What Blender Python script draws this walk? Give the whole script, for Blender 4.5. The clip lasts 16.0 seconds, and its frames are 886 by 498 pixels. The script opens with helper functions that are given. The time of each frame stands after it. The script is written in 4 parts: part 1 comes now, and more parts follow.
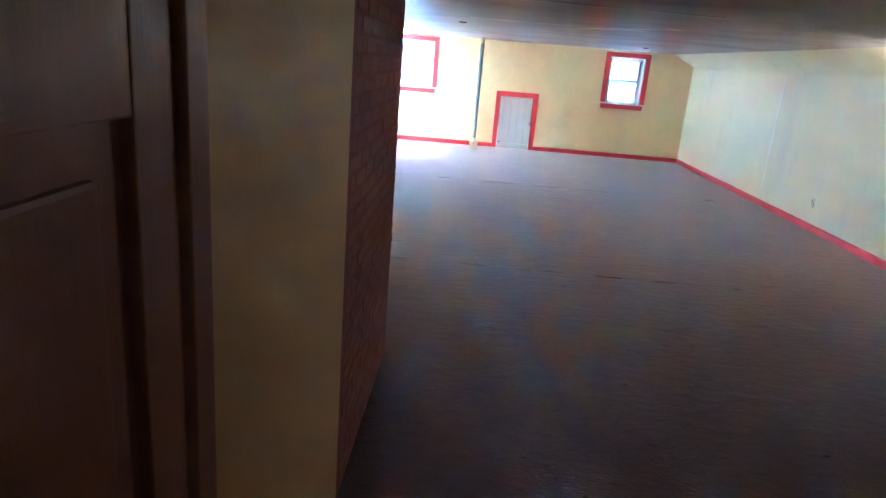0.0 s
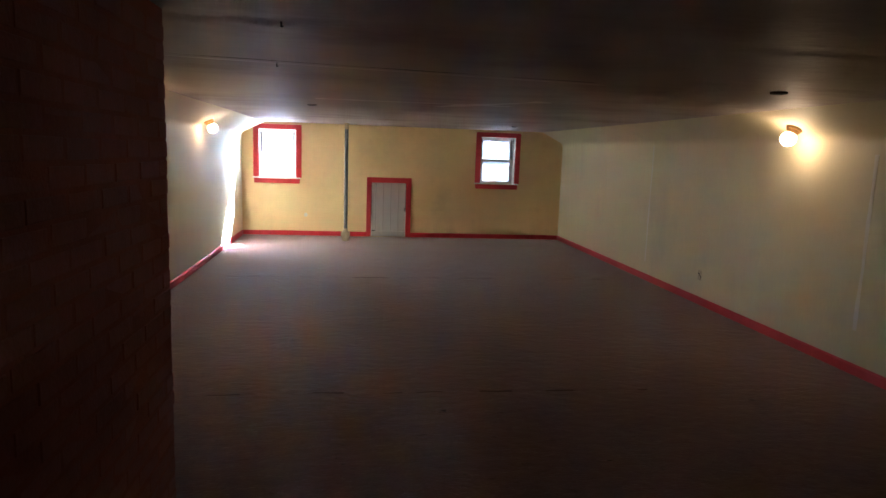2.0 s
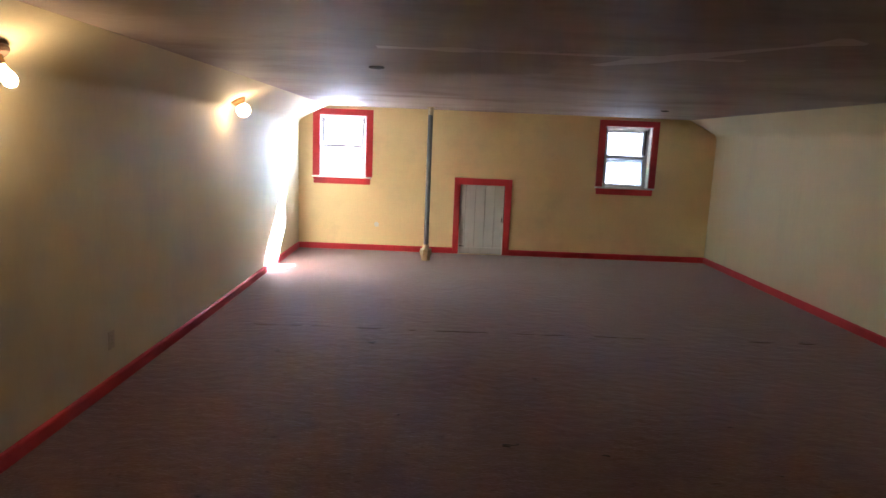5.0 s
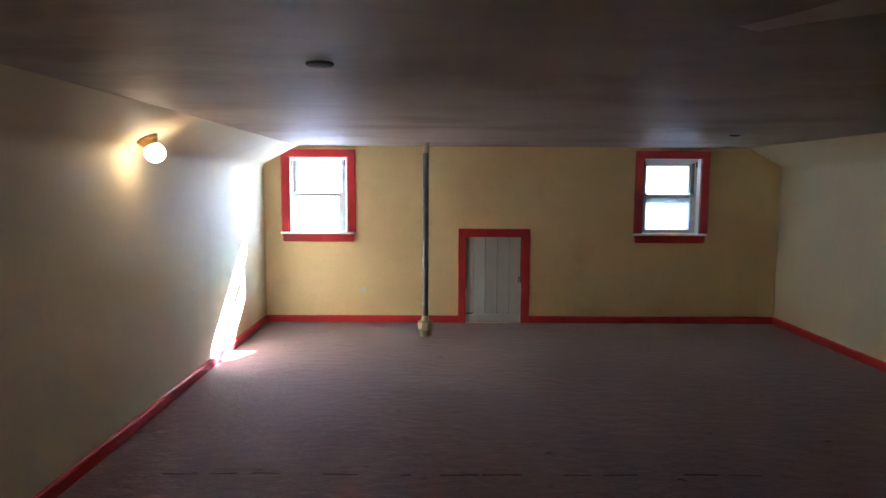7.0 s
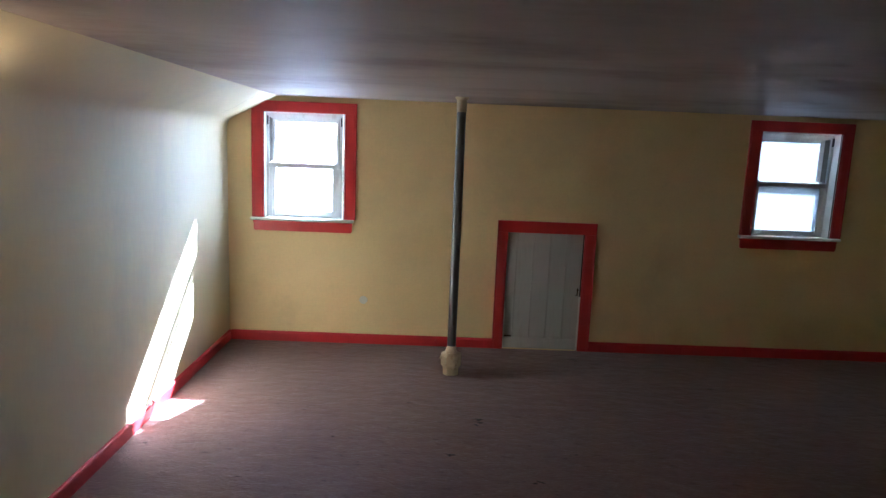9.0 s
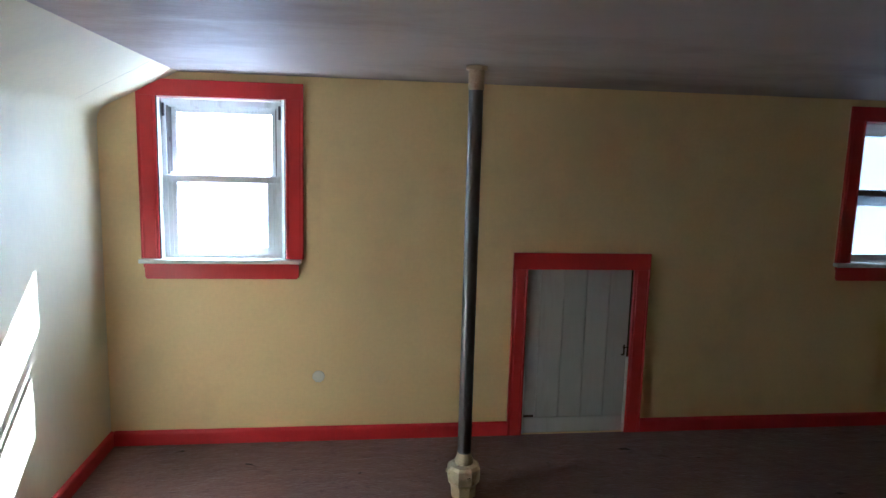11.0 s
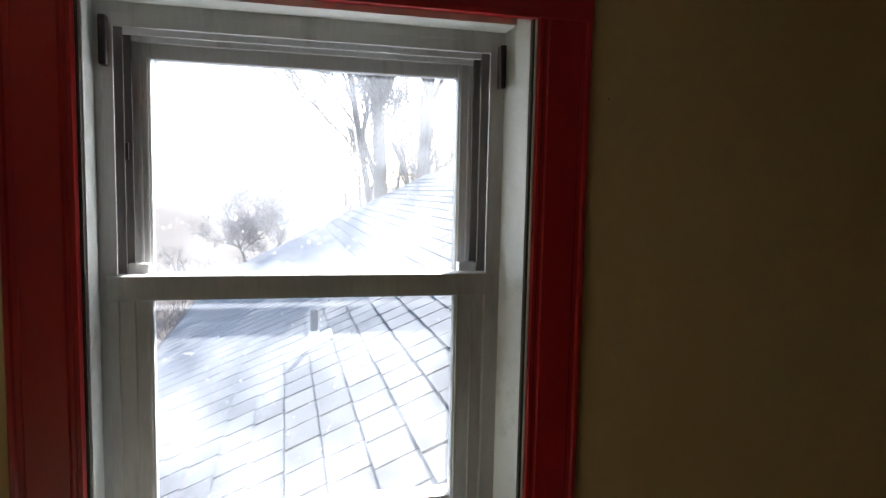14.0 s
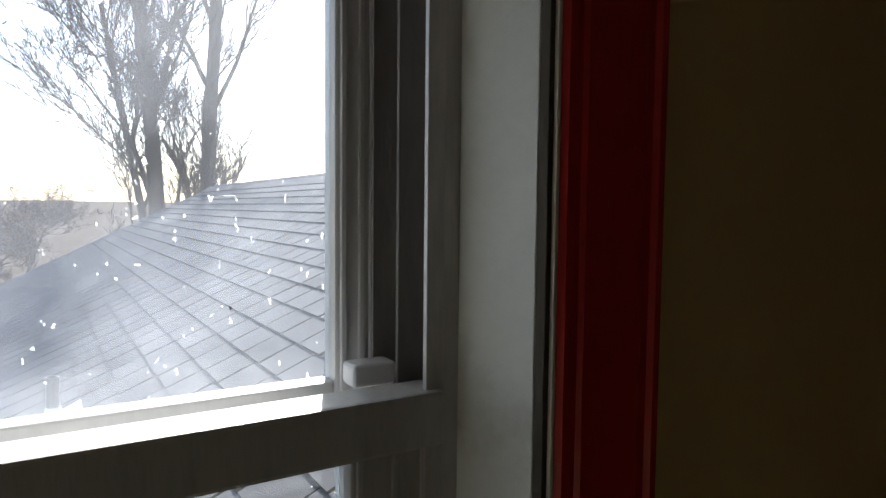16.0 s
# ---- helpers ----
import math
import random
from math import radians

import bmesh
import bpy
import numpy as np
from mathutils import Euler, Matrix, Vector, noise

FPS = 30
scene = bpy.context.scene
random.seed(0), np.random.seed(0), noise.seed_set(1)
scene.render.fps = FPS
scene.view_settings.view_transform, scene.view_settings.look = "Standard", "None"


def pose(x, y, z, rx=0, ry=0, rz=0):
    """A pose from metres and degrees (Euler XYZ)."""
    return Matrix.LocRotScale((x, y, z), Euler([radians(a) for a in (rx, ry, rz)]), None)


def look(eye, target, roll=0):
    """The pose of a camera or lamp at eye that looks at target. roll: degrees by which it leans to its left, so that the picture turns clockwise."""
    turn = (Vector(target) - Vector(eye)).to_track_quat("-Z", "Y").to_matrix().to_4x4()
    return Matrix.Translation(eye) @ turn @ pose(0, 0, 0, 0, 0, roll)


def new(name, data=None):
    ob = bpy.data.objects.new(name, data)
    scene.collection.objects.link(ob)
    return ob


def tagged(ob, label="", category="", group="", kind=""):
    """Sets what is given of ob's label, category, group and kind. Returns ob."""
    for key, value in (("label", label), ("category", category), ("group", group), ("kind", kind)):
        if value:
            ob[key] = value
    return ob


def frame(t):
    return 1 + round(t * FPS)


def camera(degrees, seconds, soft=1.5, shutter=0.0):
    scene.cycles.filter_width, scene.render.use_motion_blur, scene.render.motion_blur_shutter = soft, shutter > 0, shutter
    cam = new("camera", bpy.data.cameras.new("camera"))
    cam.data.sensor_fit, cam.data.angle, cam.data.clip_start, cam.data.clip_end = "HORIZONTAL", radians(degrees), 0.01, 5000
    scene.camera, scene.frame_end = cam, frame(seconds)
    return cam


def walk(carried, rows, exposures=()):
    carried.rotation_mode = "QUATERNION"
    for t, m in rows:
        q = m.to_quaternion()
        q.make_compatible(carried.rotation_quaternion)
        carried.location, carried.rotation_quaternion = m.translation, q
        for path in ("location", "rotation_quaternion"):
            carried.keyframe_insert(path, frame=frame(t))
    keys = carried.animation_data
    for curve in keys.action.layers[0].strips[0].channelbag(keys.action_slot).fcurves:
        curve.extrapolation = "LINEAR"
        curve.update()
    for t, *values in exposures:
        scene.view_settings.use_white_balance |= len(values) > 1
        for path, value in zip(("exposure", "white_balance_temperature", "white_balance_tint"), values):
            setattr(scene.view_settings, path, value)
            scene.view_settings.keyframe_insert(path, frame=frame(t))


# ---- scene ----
cam = camera(68.9, 16.0)
PATH = [
    (0, (1.872, 0.507, 1.669), (1.818, 2.425, 1.105), 4.8),
    (0.5, (1.922, 0.606, 1.624), (2.101, 2.511, 1.044), 2.7),
    (1, (2.061, 0.824, 1.712), (2.132, 2.8, 1.411), -0.7),
    (1.5, (2.18, 1.098, 1.623), (2.38, 3.058, 1.278), 0.8),
    (2, (2.169, 1.528, 1.649), (2.429, 3.489, 1.354), 2.0),
    (2.5, (2.178, 1.939, 1.664), (2.369, 3.895, 1.293), 1.7),
    (3, (2.128, 2.441, 1.697), (2.274, 4.416, 1.417), 0.7),
    (3.2, (2.119, 2.594, 1.699), (2.253, 4.568, 1.405), 1.5),
    (5.3, (2.088, 4.636, 1.64), (2.078, 6.609, 1.314), 1.6),
    (5.5, (2.073, 4.785, 1.644), (2.02, 6.768, 1.39), 0.5),
    (6, (2.19, 5.252, 1.675), (2.095, 7.238, 1.456), 2.4),
    (6.5, (2.205, 5.794, 1.656), (2.253, 7.787, 1.491), 2.2),
    (7, (2.099, 6.31, 1.678), (2.106, 8.3, 1.475), 0.3),
    (7.5, (1.968, 6.845, 1.667), (1.985, 8.826, 1.394), 1.6),
    (8, (1.831, 7.388, 1.668), (1.923, 9.371, 1.424), 2.7),
    (8.5, (1.778, 7.933, 1.74), (1.793, 9.917, 1.485), 1.7),
    (9, (1.763, 8.488, 1.772), (1.793, 10.461, 1.449), 2.3),
    (9.5, (1.692, 9.014, 1.795), (1.779, 10.985, 1.469), 0.8),
    (10, (1.648, 9.487, 1.721), (1.816, 11.463, 1.458), 2.5),
    (10.2, (1.605, 9.62, 1.717), (1.815, 11.592, 1.454), 2.0),
    (12.3, (0.959, 11.581, 1.641), (1.265, 13.532, 1.328), 1.5),
    (12.5, (0.874, 11.758, 1.664), (1.211, 13.713, 1.418), 1.2),
    (12.7, (0.833, 11.911, 1.679), (1.139, 13.873, 1.439), 1.2),
    (13, (0.78, 12.173, 1.643), (1.124, 14.136, 1.484), 0.8),
    (13.5, (0.672, 12.629, 1.649), (1.038, 14.589, 1.488), 1.5),
    (13.7, (0.645, 12.796, 1.677), (1.003, 14.754, 1.488), 0.7),
    (14, (0.592, 12.972, 1.695), (1.065, 14.908, 1.519), 1.2),
    (14.2, (0.571, 13.064, 1.689), (1.082, 14.987, 1.491), 1.8),
    (14.5, (0.613, 13.220, 1.690), (1.080, 15.157, 1.516), 1.3),
    (15, (0.732, 13.448, 1.681), (1.132, 15.400, 1.509), 2.3),
    (15.5, (0.753, 13.531, 1.680), (1.213, 15.465, 1.462), 0.8),
    (16, (0.708, 13.671, 1.681), (1.765, 15.365, 1.558), 0.6),
]

# ---- light ----
EXPO = [(0.0, 8.4, 3680, 6), (0.5, 8.5, 4150, 8), (1.0, 7.75, 4300, 10), (1.5, 7.05, 4400, 12), (2.0, 6.35, 5000, 15), (3.0, 6.85, 5100, 15), (5.5, 6.3, 5050, 17),
        (7.0, 5.8, 4850, 13), (9.0, 5.25, 4750, 10), (10.0, 5.3, 4800, 10), (12.5, 4.2, 4200, 7), (13.0, 3.75, 4900, 8), (13.5, 3.15, 5800, 9), (14.0, 2.2, 6100, 10),
        (14.5, 1.45, 6150, 9), (15.0, 0.98, 6150, 8), (15.5, 0.98, 6200, 8), (16.0, 1.02, 6200, 9)]
walk(cam, [(t, look(eye, target, roll)) for t, eye, target, roll in PATH], EXPO)

SUN_AZ, SUN_EL = radians(23.0), radians(37.4)
world = bpy.data.worlds.new("sky")
scene.world = world
world.use_nodes = True
sky = world.node_tree.nodes.new("ShaderNodeTexSky")
sky.sky_type, sky.sun_disc = "NISHITA", False
sky.sun_elevation, sky.sun_rotation = SUN_EL, SUN_AZ
sky.air_density, sky.dust_density = 1.0, 1.2
back = world.node_tree.nodes["Background"]
back.inputs["Strength"].default_value = 0.15
world.node_tree.links.new(sky.outputs[0], back.inputs["Color"])

sun_data = bpy.data.lights.new("sun", "SUN")
sun_data.energy, sun_data.angle, sun_data.color = 5.0, radians(0.6), (1.0, 0.96, 0.90)
sun = new("sun", sun_data)
sun_way = Vector((math.sin(SUN_AZ) * math.cos(SUN_EL), math.cos(SUN_AZ) * math.cos(SUN_EL), math.sin(SUN_EL)))
sun.matrix_world = look(sun_way * 60, (0, 0, 0))


# ---- materials ----
def mat(name, colour, rough=0.6, metal=0.0, vary=0.12, big=1.5, fine=60.0, bump=0.15, stretch=(1, 1, 1),
        stain=None, stain_size=2.0, stain_edge=(0.55, 0.7), spread=0.0, spec=0.4, depth=0.004, fine_vary=0.5,
        marks=None, marks_size=5.0):
    """A surface with a slow and a fine variation, optional stains and small marks, and fine relief."""
    m = bpy.data.materials.new(name)
    m.use_nodes = True
    nt = m.node_tree
    b = nt.nodes["Principled BSDF"]
    b.inputs["Roughness"].default_value, b.inputs["Metallic"].default_value = rough, metal
    b.inputs["Specular IOR Level"].default_value = spec
    geo = nt.nodes.new("ShaderNodeTexCoord")
    mp = nt.nodes.new("ShaderNodeMapping")
    mp.inputs["Scale"].default_value = stretch
    nt.links.new(geo.outputs["Object"], mp.inputs["Vector"])

    def noise_node(scale, detail=4.0, rgh=0.55):
        n = nt.nodes.new("ShaderNodeTexNoise")
        n.inputs["Scale"].default_value, n.inputs["Detail"].default_value, n.inputs["Roughness"].default_value = scale, detail, rgh
        nt.links.new(mp.outputs[0], n.inputs["Vector"])
        return n.outputs["Fac"]

    def math_node(op, a, c):
        n = nt.nodes.new("ShaderNodeMath")
        n.operation = op
        for i, v in enumerate((a, c)):
            if isinstance(v, (int, float)):
                n.inputs[i].default_value = v
            else:
                nt.links.new(v, n.inputs[i])
        return n.outputs[0]

    slow, quick = noise_node(big, 5.0), noise_node(fine, 3.0)
    both = math_node("ADD", math_node("MULTIPLY", math_node("SUBTRACT", slow, 0.5), vary * 4),
                     math_node("MULTIPLY", math_node("SUBTRACT", quick, 0.5), vary * 4 * fine_vary))
    if spread:
        info = nt.nodes.new("ShaderNodeObjectInfo")
        isl = nt.nodes.new("ShaderNodeNewGeometry")
        rnd = math_node("FRACT", math_node("ADD", info.outputs["Random"], isl.outputs["Random Per Island"]), 0.0)
        both = math_node("ADD", both, math_node("MULTIPLY", math_node("SUBTRACT", rnd, 0.5), spread * 2))
    value = math_node("MAXIMUM", math_node("ADD", both, 1.0), 0.15)
    hsv = nt.nodes.new("ShaderNodeHueSaturation")
    hsv.inputs["Color"].default_value = (*colour, 1)
    nt.links.new(value, hsv.inputs["Value"])
    out = hsv.outputs[0]
    if stain:
        ramp = nt.nodes.new("ShaderNodeMapRange")
        ramp.inputs["From Min"].default_value, ramp.inputs["From Max"].default_value = stain_edge
        nt.links.new(noise_node(stain_size, 6.0, 0.65), ramp.inputs["Value"])
        mix = nt.nodes.new("ShaderNodeMix")
        mix.data_type = "RGBA"
        nt.links.new(ramp.outputs[0], mix.inputs["Factor"])
        nt.links.new(out, mix.inputs["A"])
        mix.inputs["B"].default_value = (*stain, 1)
        out = mix.outputs["Result"]
    if marks:
        few = nt.nodes.new("ShaderNodeMapRange")
        few.inputs["From Min"].default_value, few.inputs["From Max"].default_value = 0.68, 0.71
        nt.links.new(noise_node(marks_size, 3.0, 0.7), few.inputs["Value"])
        dark = nt.nodes.new("ShaderNodeMix")
        dark.data_type = "RGBA"
        nt.links.new(few.outputs[0], dark.inputs["Factor"])
        nt.links.new(out, dark.inputs["A"])
        dark.inputs["B"].default_value = (*marks, 1)
        out = dark.outputs["Result"]
    nt.links.new(out, b.inputs["Base Color"])
    if bump:
        bp = nt.nodes.new("ShaderNodeBump")
        bp.inputs["Strength"].default_value, bp.inputs["Distance"].default_value = bump, depth
        nt.links.new(math_node("ADD", quick, math_node("MULTIPLY", slow, 2.0)), bp.inputs["Height"])
        nt.links.new(bp.outputs[0], b.inputs["Normal"])
    return m


def glow(name, colour, strength):
    m = bpy.data.materials.new(name)
    m.use_nodes = True
    b = m.node_tree.nodes["Principled BSDF"]
    b.inputs["Base Color"].default_value = (0.9, 0.88, 0.82, 1)
    b.inputs["Roughness"].default_value = 0.2
    b.inputs["Emission Color"].default_value, b.inputs["Emission Strength"].default_value = (*colour, 1), strength
    return m


def pane_glass(name, specks=0.09, film=0.02):
    """Old window glass: clear, with paint flecks, fly specks and a thin film of dust."""
    m = bpy.data.materials.new(name)
    m.use_nodes = True
    nt = m.node_tree
    nt.nodes.remove(nt.nodes["Principled BSDF"])
    out = nt.nodes["Material Output"]
    clear, gloss = nt.nodes.new("ShaderNodeBsdfTransparent"), nt.nodes.new("ShaderNodeBsdfGlossy")
    gloss.inputs["Roughness"].default_value = 0.02
    clear.inputs["Color"].default_value = (0.94, 0.96, 0.97, 1)
    base = nt.nodes.new("ShaderNodeMixShader")
    fres = nt.nodes.new("ShaderNodeFresnel")
    nt.links.new(fres.outputs[0], base.inputs[0])
    nt.links.new(clear.outputs[0], base.inputs[1])
    nt.links.new(gloss.outputs[0], base.inputs[2])
    tc = nt.nodes.new("ShaderNodeTexCoord")

    def fleck(scale, limit, soft, squash, keep):
        mp = nt.nodes.new("ShaderNodeMapping")
        mp.inputs["Scale"].default_value = squash
        nt.links.new(tc.outputs["Object"], mp.inputs["Vector"])
        jig = nt.nodes.new("ShaderNodeTexNoise")
        jig.inputs["Scale"].default_value = scale * 2.0
        nt.links.new(mp.outputs[0], jig.inputs["Vector"])
        off = nt.nodes.new("ShaderNodeVectorMath")
        off.operation = "MULTIPLY_ADD"
        off.inputs[1].default_value = (1.3 / scale,) * 3
        nt.links.new(jig.outputs["Color"], off.inputs[0])
        nt.links.new(mp.outputs[0], off.inputs[2])
        vor = nt.nodes.new("ShaderNodeTexVoronoi")
        vor.inputs["Scale"].default_value = scale
        nt.links.new(off.outputs[0], vor.inputs["Vector"])
        rng = nt.nodes.new("ShaderNodeMapRange")
        rng.inputs["From Min"].default_value, rng.inputs["From Max"].default_value = limit, limit - soft
        nt.links.new(vor.outputs["Distance"], rng.inputs["Value"])
        sep = nt.nodes.new("ShaderNodeSeparateColor")
        nt.links.new(vor.outputs["Color"], sep.inputs[0])
        few = nt.nodes.new("ShaderNodeMath")
        few.operation = "LESS_THAN"
        few.inputs[1].default_value = keep
        nt.links.new(sep.outputs[0], few.inputs[0])
        mul = nt.nodes.new("ShaderNodeMath")
        mul.operation = "MULTIPLY"
        nt.links.new(rng.outputs[0], mul.inputs[0])
        nt.links.new(few.outputs[0], mul.inputs[1])
        return mul.outputs[0]

    def over(under, fac, colour, through_light=True):
        s = nt.nodes.new("ShaderNodeBsdfTranslucent" if through_light else "ShaderNodeBsdfDiffuse")
        s.inputs["Color"].default_value = (*colour, 1)
        mx = nt.nodes.new("ShaderNodeMixShader")
        nt.links.new(fac, mx.inputs[0])
        nt.links.new(under, mx.inputs[1])
        nt.links.new(s.outputs[0], mx.inputs[2])
        return mx.outputs[0]

    dust = nt.nodes.new("ShaderNodeTexNoise")
    dust.inputs["Scale"].default_value, dust.inputs["Detail"].default_value = 9.0, 6.0
    nt.links.new(tc.outputs["Object"], dust.inputs["Vector"])
    dm = nt.nodes.new("ShaderNodeMapRange")
    dm.inputs["From Min"].default_value, dm.inputs["From Max"].default_value = 0.35, 0.8
    dm.inputs["To Min"].default_value, dm.inputs["To Max"].default_value = film * 0.5, film * 3.0
    nt.links.new(dust.outputs["Fac"], dm.inputs["Value"])
    res = over(base.outputs[0], dm.outputs[0], (0.9, 0.93, 1.0))
    res = over(res, fleck(170, 0.22, 0.12, (1, 1, 0.6), specks), (0.9, 0.9, 0.88))
    res = over(res, fleck(70, 0.085, 0.05, (1, 1, 0.3), specks * 0.6), (0.9, 0.9, 0.88))
    res = over(res, fleck(60, 0.12, 0.04, (1, 1, 0.8), specks * 0.22), (0.03, 0.025, 0.02), False)
    res = over(res, fleck(9, 0.035, 0.02, (0.35, 1, 7), specks * 2), (0.9, 0.9, 0.9))
    res = over(res, fleck(16, 0.05, 0.03, (3, 1, 0.35), specks * 1.2), (0.9, 0.9, 0.9))
    nt.links.new(res, out.inputs["Surface"])
    return m


def frosted(name):
    """Obscure glass, which scatters the daylight."""
    m = bpy.data.materials.new(name)
    m.use_nodes = True
    nt = m.node_tree
    nt.nodes.remove(nt.nodes["Principled BSDF"])
    scatter, gloss, mx = nt.nodes.new("ShaderNodeBsdfTranslucent"), nt.nodes.new("ShaderNodeBsdfGlossy"), nt.nodes.new("ShaderNodeMixShader")
    scatter.inputs["Color"].default_value = (0.225, 0.238, 0.245, 1)
    gloss.inputs["Roughness"].default_value = 0.25
    fres = nt.nodes.new("ShaderNodeFresnel")
    nt.links.new(fres.outputs[0], mx.inputs[0])
    nt.links.new(scatter.outputs[0], mx.inputs[1])
    nt.links.new(gloss.outputs[0], mx.inputs[2])
    nt.links.new(mx.outputs[0], nt.nodes["Material Output"].inputs["Surface"])
    return m


WALL_YELLOW = mat("yellow_wall_paint", (0.82, 0.64, 0.315), 0.55, vary=0.06, big=1.2, fine=45, bump=0.12, stain=(0.73, 0.57, 0.29), stain_size=0.9)
WALL_CREAM = mat("cream_wall_paint", (0.68, 0.62, 0.41), 0.62, vary=0.04, big=1.0, fine=40, bump=0.12, stretch=(1, 1, 0.35), stain=(0.62, 0.57, 0.40), stain_size=1.3)
WALL_HALL = mat("stair_wall_paint", (0.80, 0.52, 0.17), 0.55, vary=0.05, big=2.0, fine=45, bump=0.15)
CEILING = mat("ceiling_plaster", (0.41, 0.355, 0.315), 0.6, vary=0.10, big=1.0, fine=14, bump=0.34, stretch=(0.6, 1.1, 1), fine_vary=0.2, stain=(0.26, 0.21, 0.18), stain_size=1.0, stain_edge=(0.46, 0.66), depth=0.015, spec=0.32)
PATCH = mat("ceiling_filler", (0.60, 0.55, 0.51), 0.6, vary=0.10, big=2.5, fine=20, bump=0.3, stretch=(0.5, 1.5, 1))
SPACKLE = mat("spackle", (0.74, 0.71, 0.62), 0.6, vary=0.06, bump=0.2)
RED = mat("red_gloss_trim_paint", (0.56, 0.033, 0.032), 0.35, vary=0.07, big=4, fine=90, bump=0.12, stretch=(1, 1, 0.3), spec=0.5)
RED_FLOOR = mat("scuffed_red_baseboard_paint", (0.52, 0.026, 0.030), 0.42, vary=0.1, big=3, fine=70, bump=0.12, stain=(0.42, 0.20, 0.15), stain_size=9, stain_edge=(0.68, 0.74))
WHITE = mat("white_window_paint", (0.82, 0.85, 0.81), 0.4, vary=0.04, big=5, fine=80, bump=0.15, stain=(0.62, 0.62, 0.56), stain_size=7)
ALU = mat("weathered_aluminium", (0.68, 0.68, 0.67), 0.45, 0.15, vary=0.1, big=9, fine=160, bump=0.1, stretch=(1, 1, 0.2), stain=(0.50, 0.48, 0.45), stain_size=12)
GRIME = mat("grimy_weather_strip", (0.17, 0.155, 0.14), 0.7, vary=0.2, big=8, fine=90, stretch=(1, 1, 0.3))
CUT_IN = mat("pale_yellow_cut_in_paint", (0.82, 0.68, 0.38), 0.5, vary=0.08, big=6)
DARK_CLIP = mat("dark_brown_plastic", (0.035, 0.022, 0.025), 0.5, vary=0.1)
CAULK = mat("dark_caulk", (0.07, 0.06, 0.045), 0.8, vary=0.15)
BOARD = mat("grey_white_door_paint", (0.52, 0.53, 0.50), 0.45, vary=0.05, big=3, fine=60, bump=0.2, stretch=(1, 1, 0.15), stain=(0.40, 0.39, 0.36), stain_size=5)
IRON = mat("blackened_iron", (0.05, 0.045, 0.04), 0.5, 0.8)
CARPET = mat("brown_carpet", (0.175, 0.106, 0.095), 0.85, vary=0.10, big=11, fine=60, bump=1.0, stretch=(0.75, 1.25, 1), marks=(0.030, 0.019, 0.017), marks_size=5.5, stain=(0.095, 0.059, 0.053), stain_size=17, stain_edge=(0.58, 0.72), spec=0.12, depth=0.0048, fine_vary=1.3)
CARPET.node_tree.nodes["Principled BSDF"].inputs["Sheen Weight"].default_value = 0.44
CARPET.node_tree.nodes["Principled BSDF"].inputs["Sheen Tint"].default_value = (1.0, 0.92, 0.95, 1)
CARPET.node_tree.nodes["Principled BSDF"].inputs["Sheen Roughness"].default_value = 0.3
SEAM = mat("worn_carpet_seam", (0.095, 0.058, 0.05), 0.95, vary=0.2, big=14, fine=120, bump=0.8, spec=0.05)
BRICK = mat("dark_painted_brick", (0.28, 0.078, 0.046), 0.7, vary=0.16, big=7, fine=70, bump=0.6, spread=0.10, stain=(0.19, 0.055, 0.036), stain_size=9)
MORTAR = mat("dark_painted_mortar", (0.28, 0.078, 0.046), 0.9, vary=0.2, big=9, fine=90, bump=0.6)
WOOD = mat("brown_varnished_wood", (0.36, 0.145, 0.058), 0.4, vary=0.16, big=3, fine=30, bump=0.2, stretch=(6, 6, 0.35))
PIPE = mat("grey_steel_pipe", (0.17, 0.172, 0.185), 0.34, 0.7, vary=0.12, big=5, fine=60, bump=0.15, stain=(0.15, 0.135, 0.12), stain_size=7, stain_edge=(0.66, 0.76))
CREAM_PIPE = mat("cream_painted_iron", (0.52, 0.42, 0.27), 0.5, vary=0.12, big=12, fine=90, bump=0.3, stain=(0.34, 0.22, 0.12), stain_size=25)
BRASS = mat("aged_brass", (0.42, 0.25, 0.09), 0.38, 0.9, vary=0.15, big=20)
PORCELAIN = mat("dusty_brown_porcelain", (0.12, 0.08, 0.05), 0.5)
PLATE = mat("ivory_plastic", (0.52, 0.45, 0.30), 0.35, vary=0.04)
GLOBE = glow("lit_milk_glass", (1.0, 0.63, 0.29), 0.62)
BULB = glow("lit_bulb", (1.0, 0.60, 0.24), 1.8)
GLASS = pane_glass("dirty_window_glass", 0.11, 0.04)
GLASS_LOW = pane_glass("lower_window_glass", 0.05, 0.032)
FROSTED = frosted("obscure_window_glass")
SHINGLE = mat("grey_asphalt_shingle", (0.150, 0.147, 0.150), 0.92, vary=0.10, big=3, fine=260, bump=0.6, spread=0.14, spec=0.15, depth=0.003, fine_vary=1.3)
UNDERLAY = mat("roof_felt", (0.03, 0.03, 0.032), 0.95, vary=0.1)
FLASHING = mat("white_flashing", (0.75, 0.78, 0.80), 0.4, 0.2, vary=0.06)
VENT = mat("vent_pipe_grey", (0.20, 0.20, 0.21), 0.5, vary=0.1)
BARK = mat("grey_bark", (0.17, 0.145, 0.125), 0.9, vary=0.2, big=2, fine=25, bump=0.8, stretch=(3, 3, 0.6), depth=0.02)
TWIGS = mat("grey_twigs", (0.16, 0.135, 0.125), 0.9, vary=0.15, big=1, bump=0)
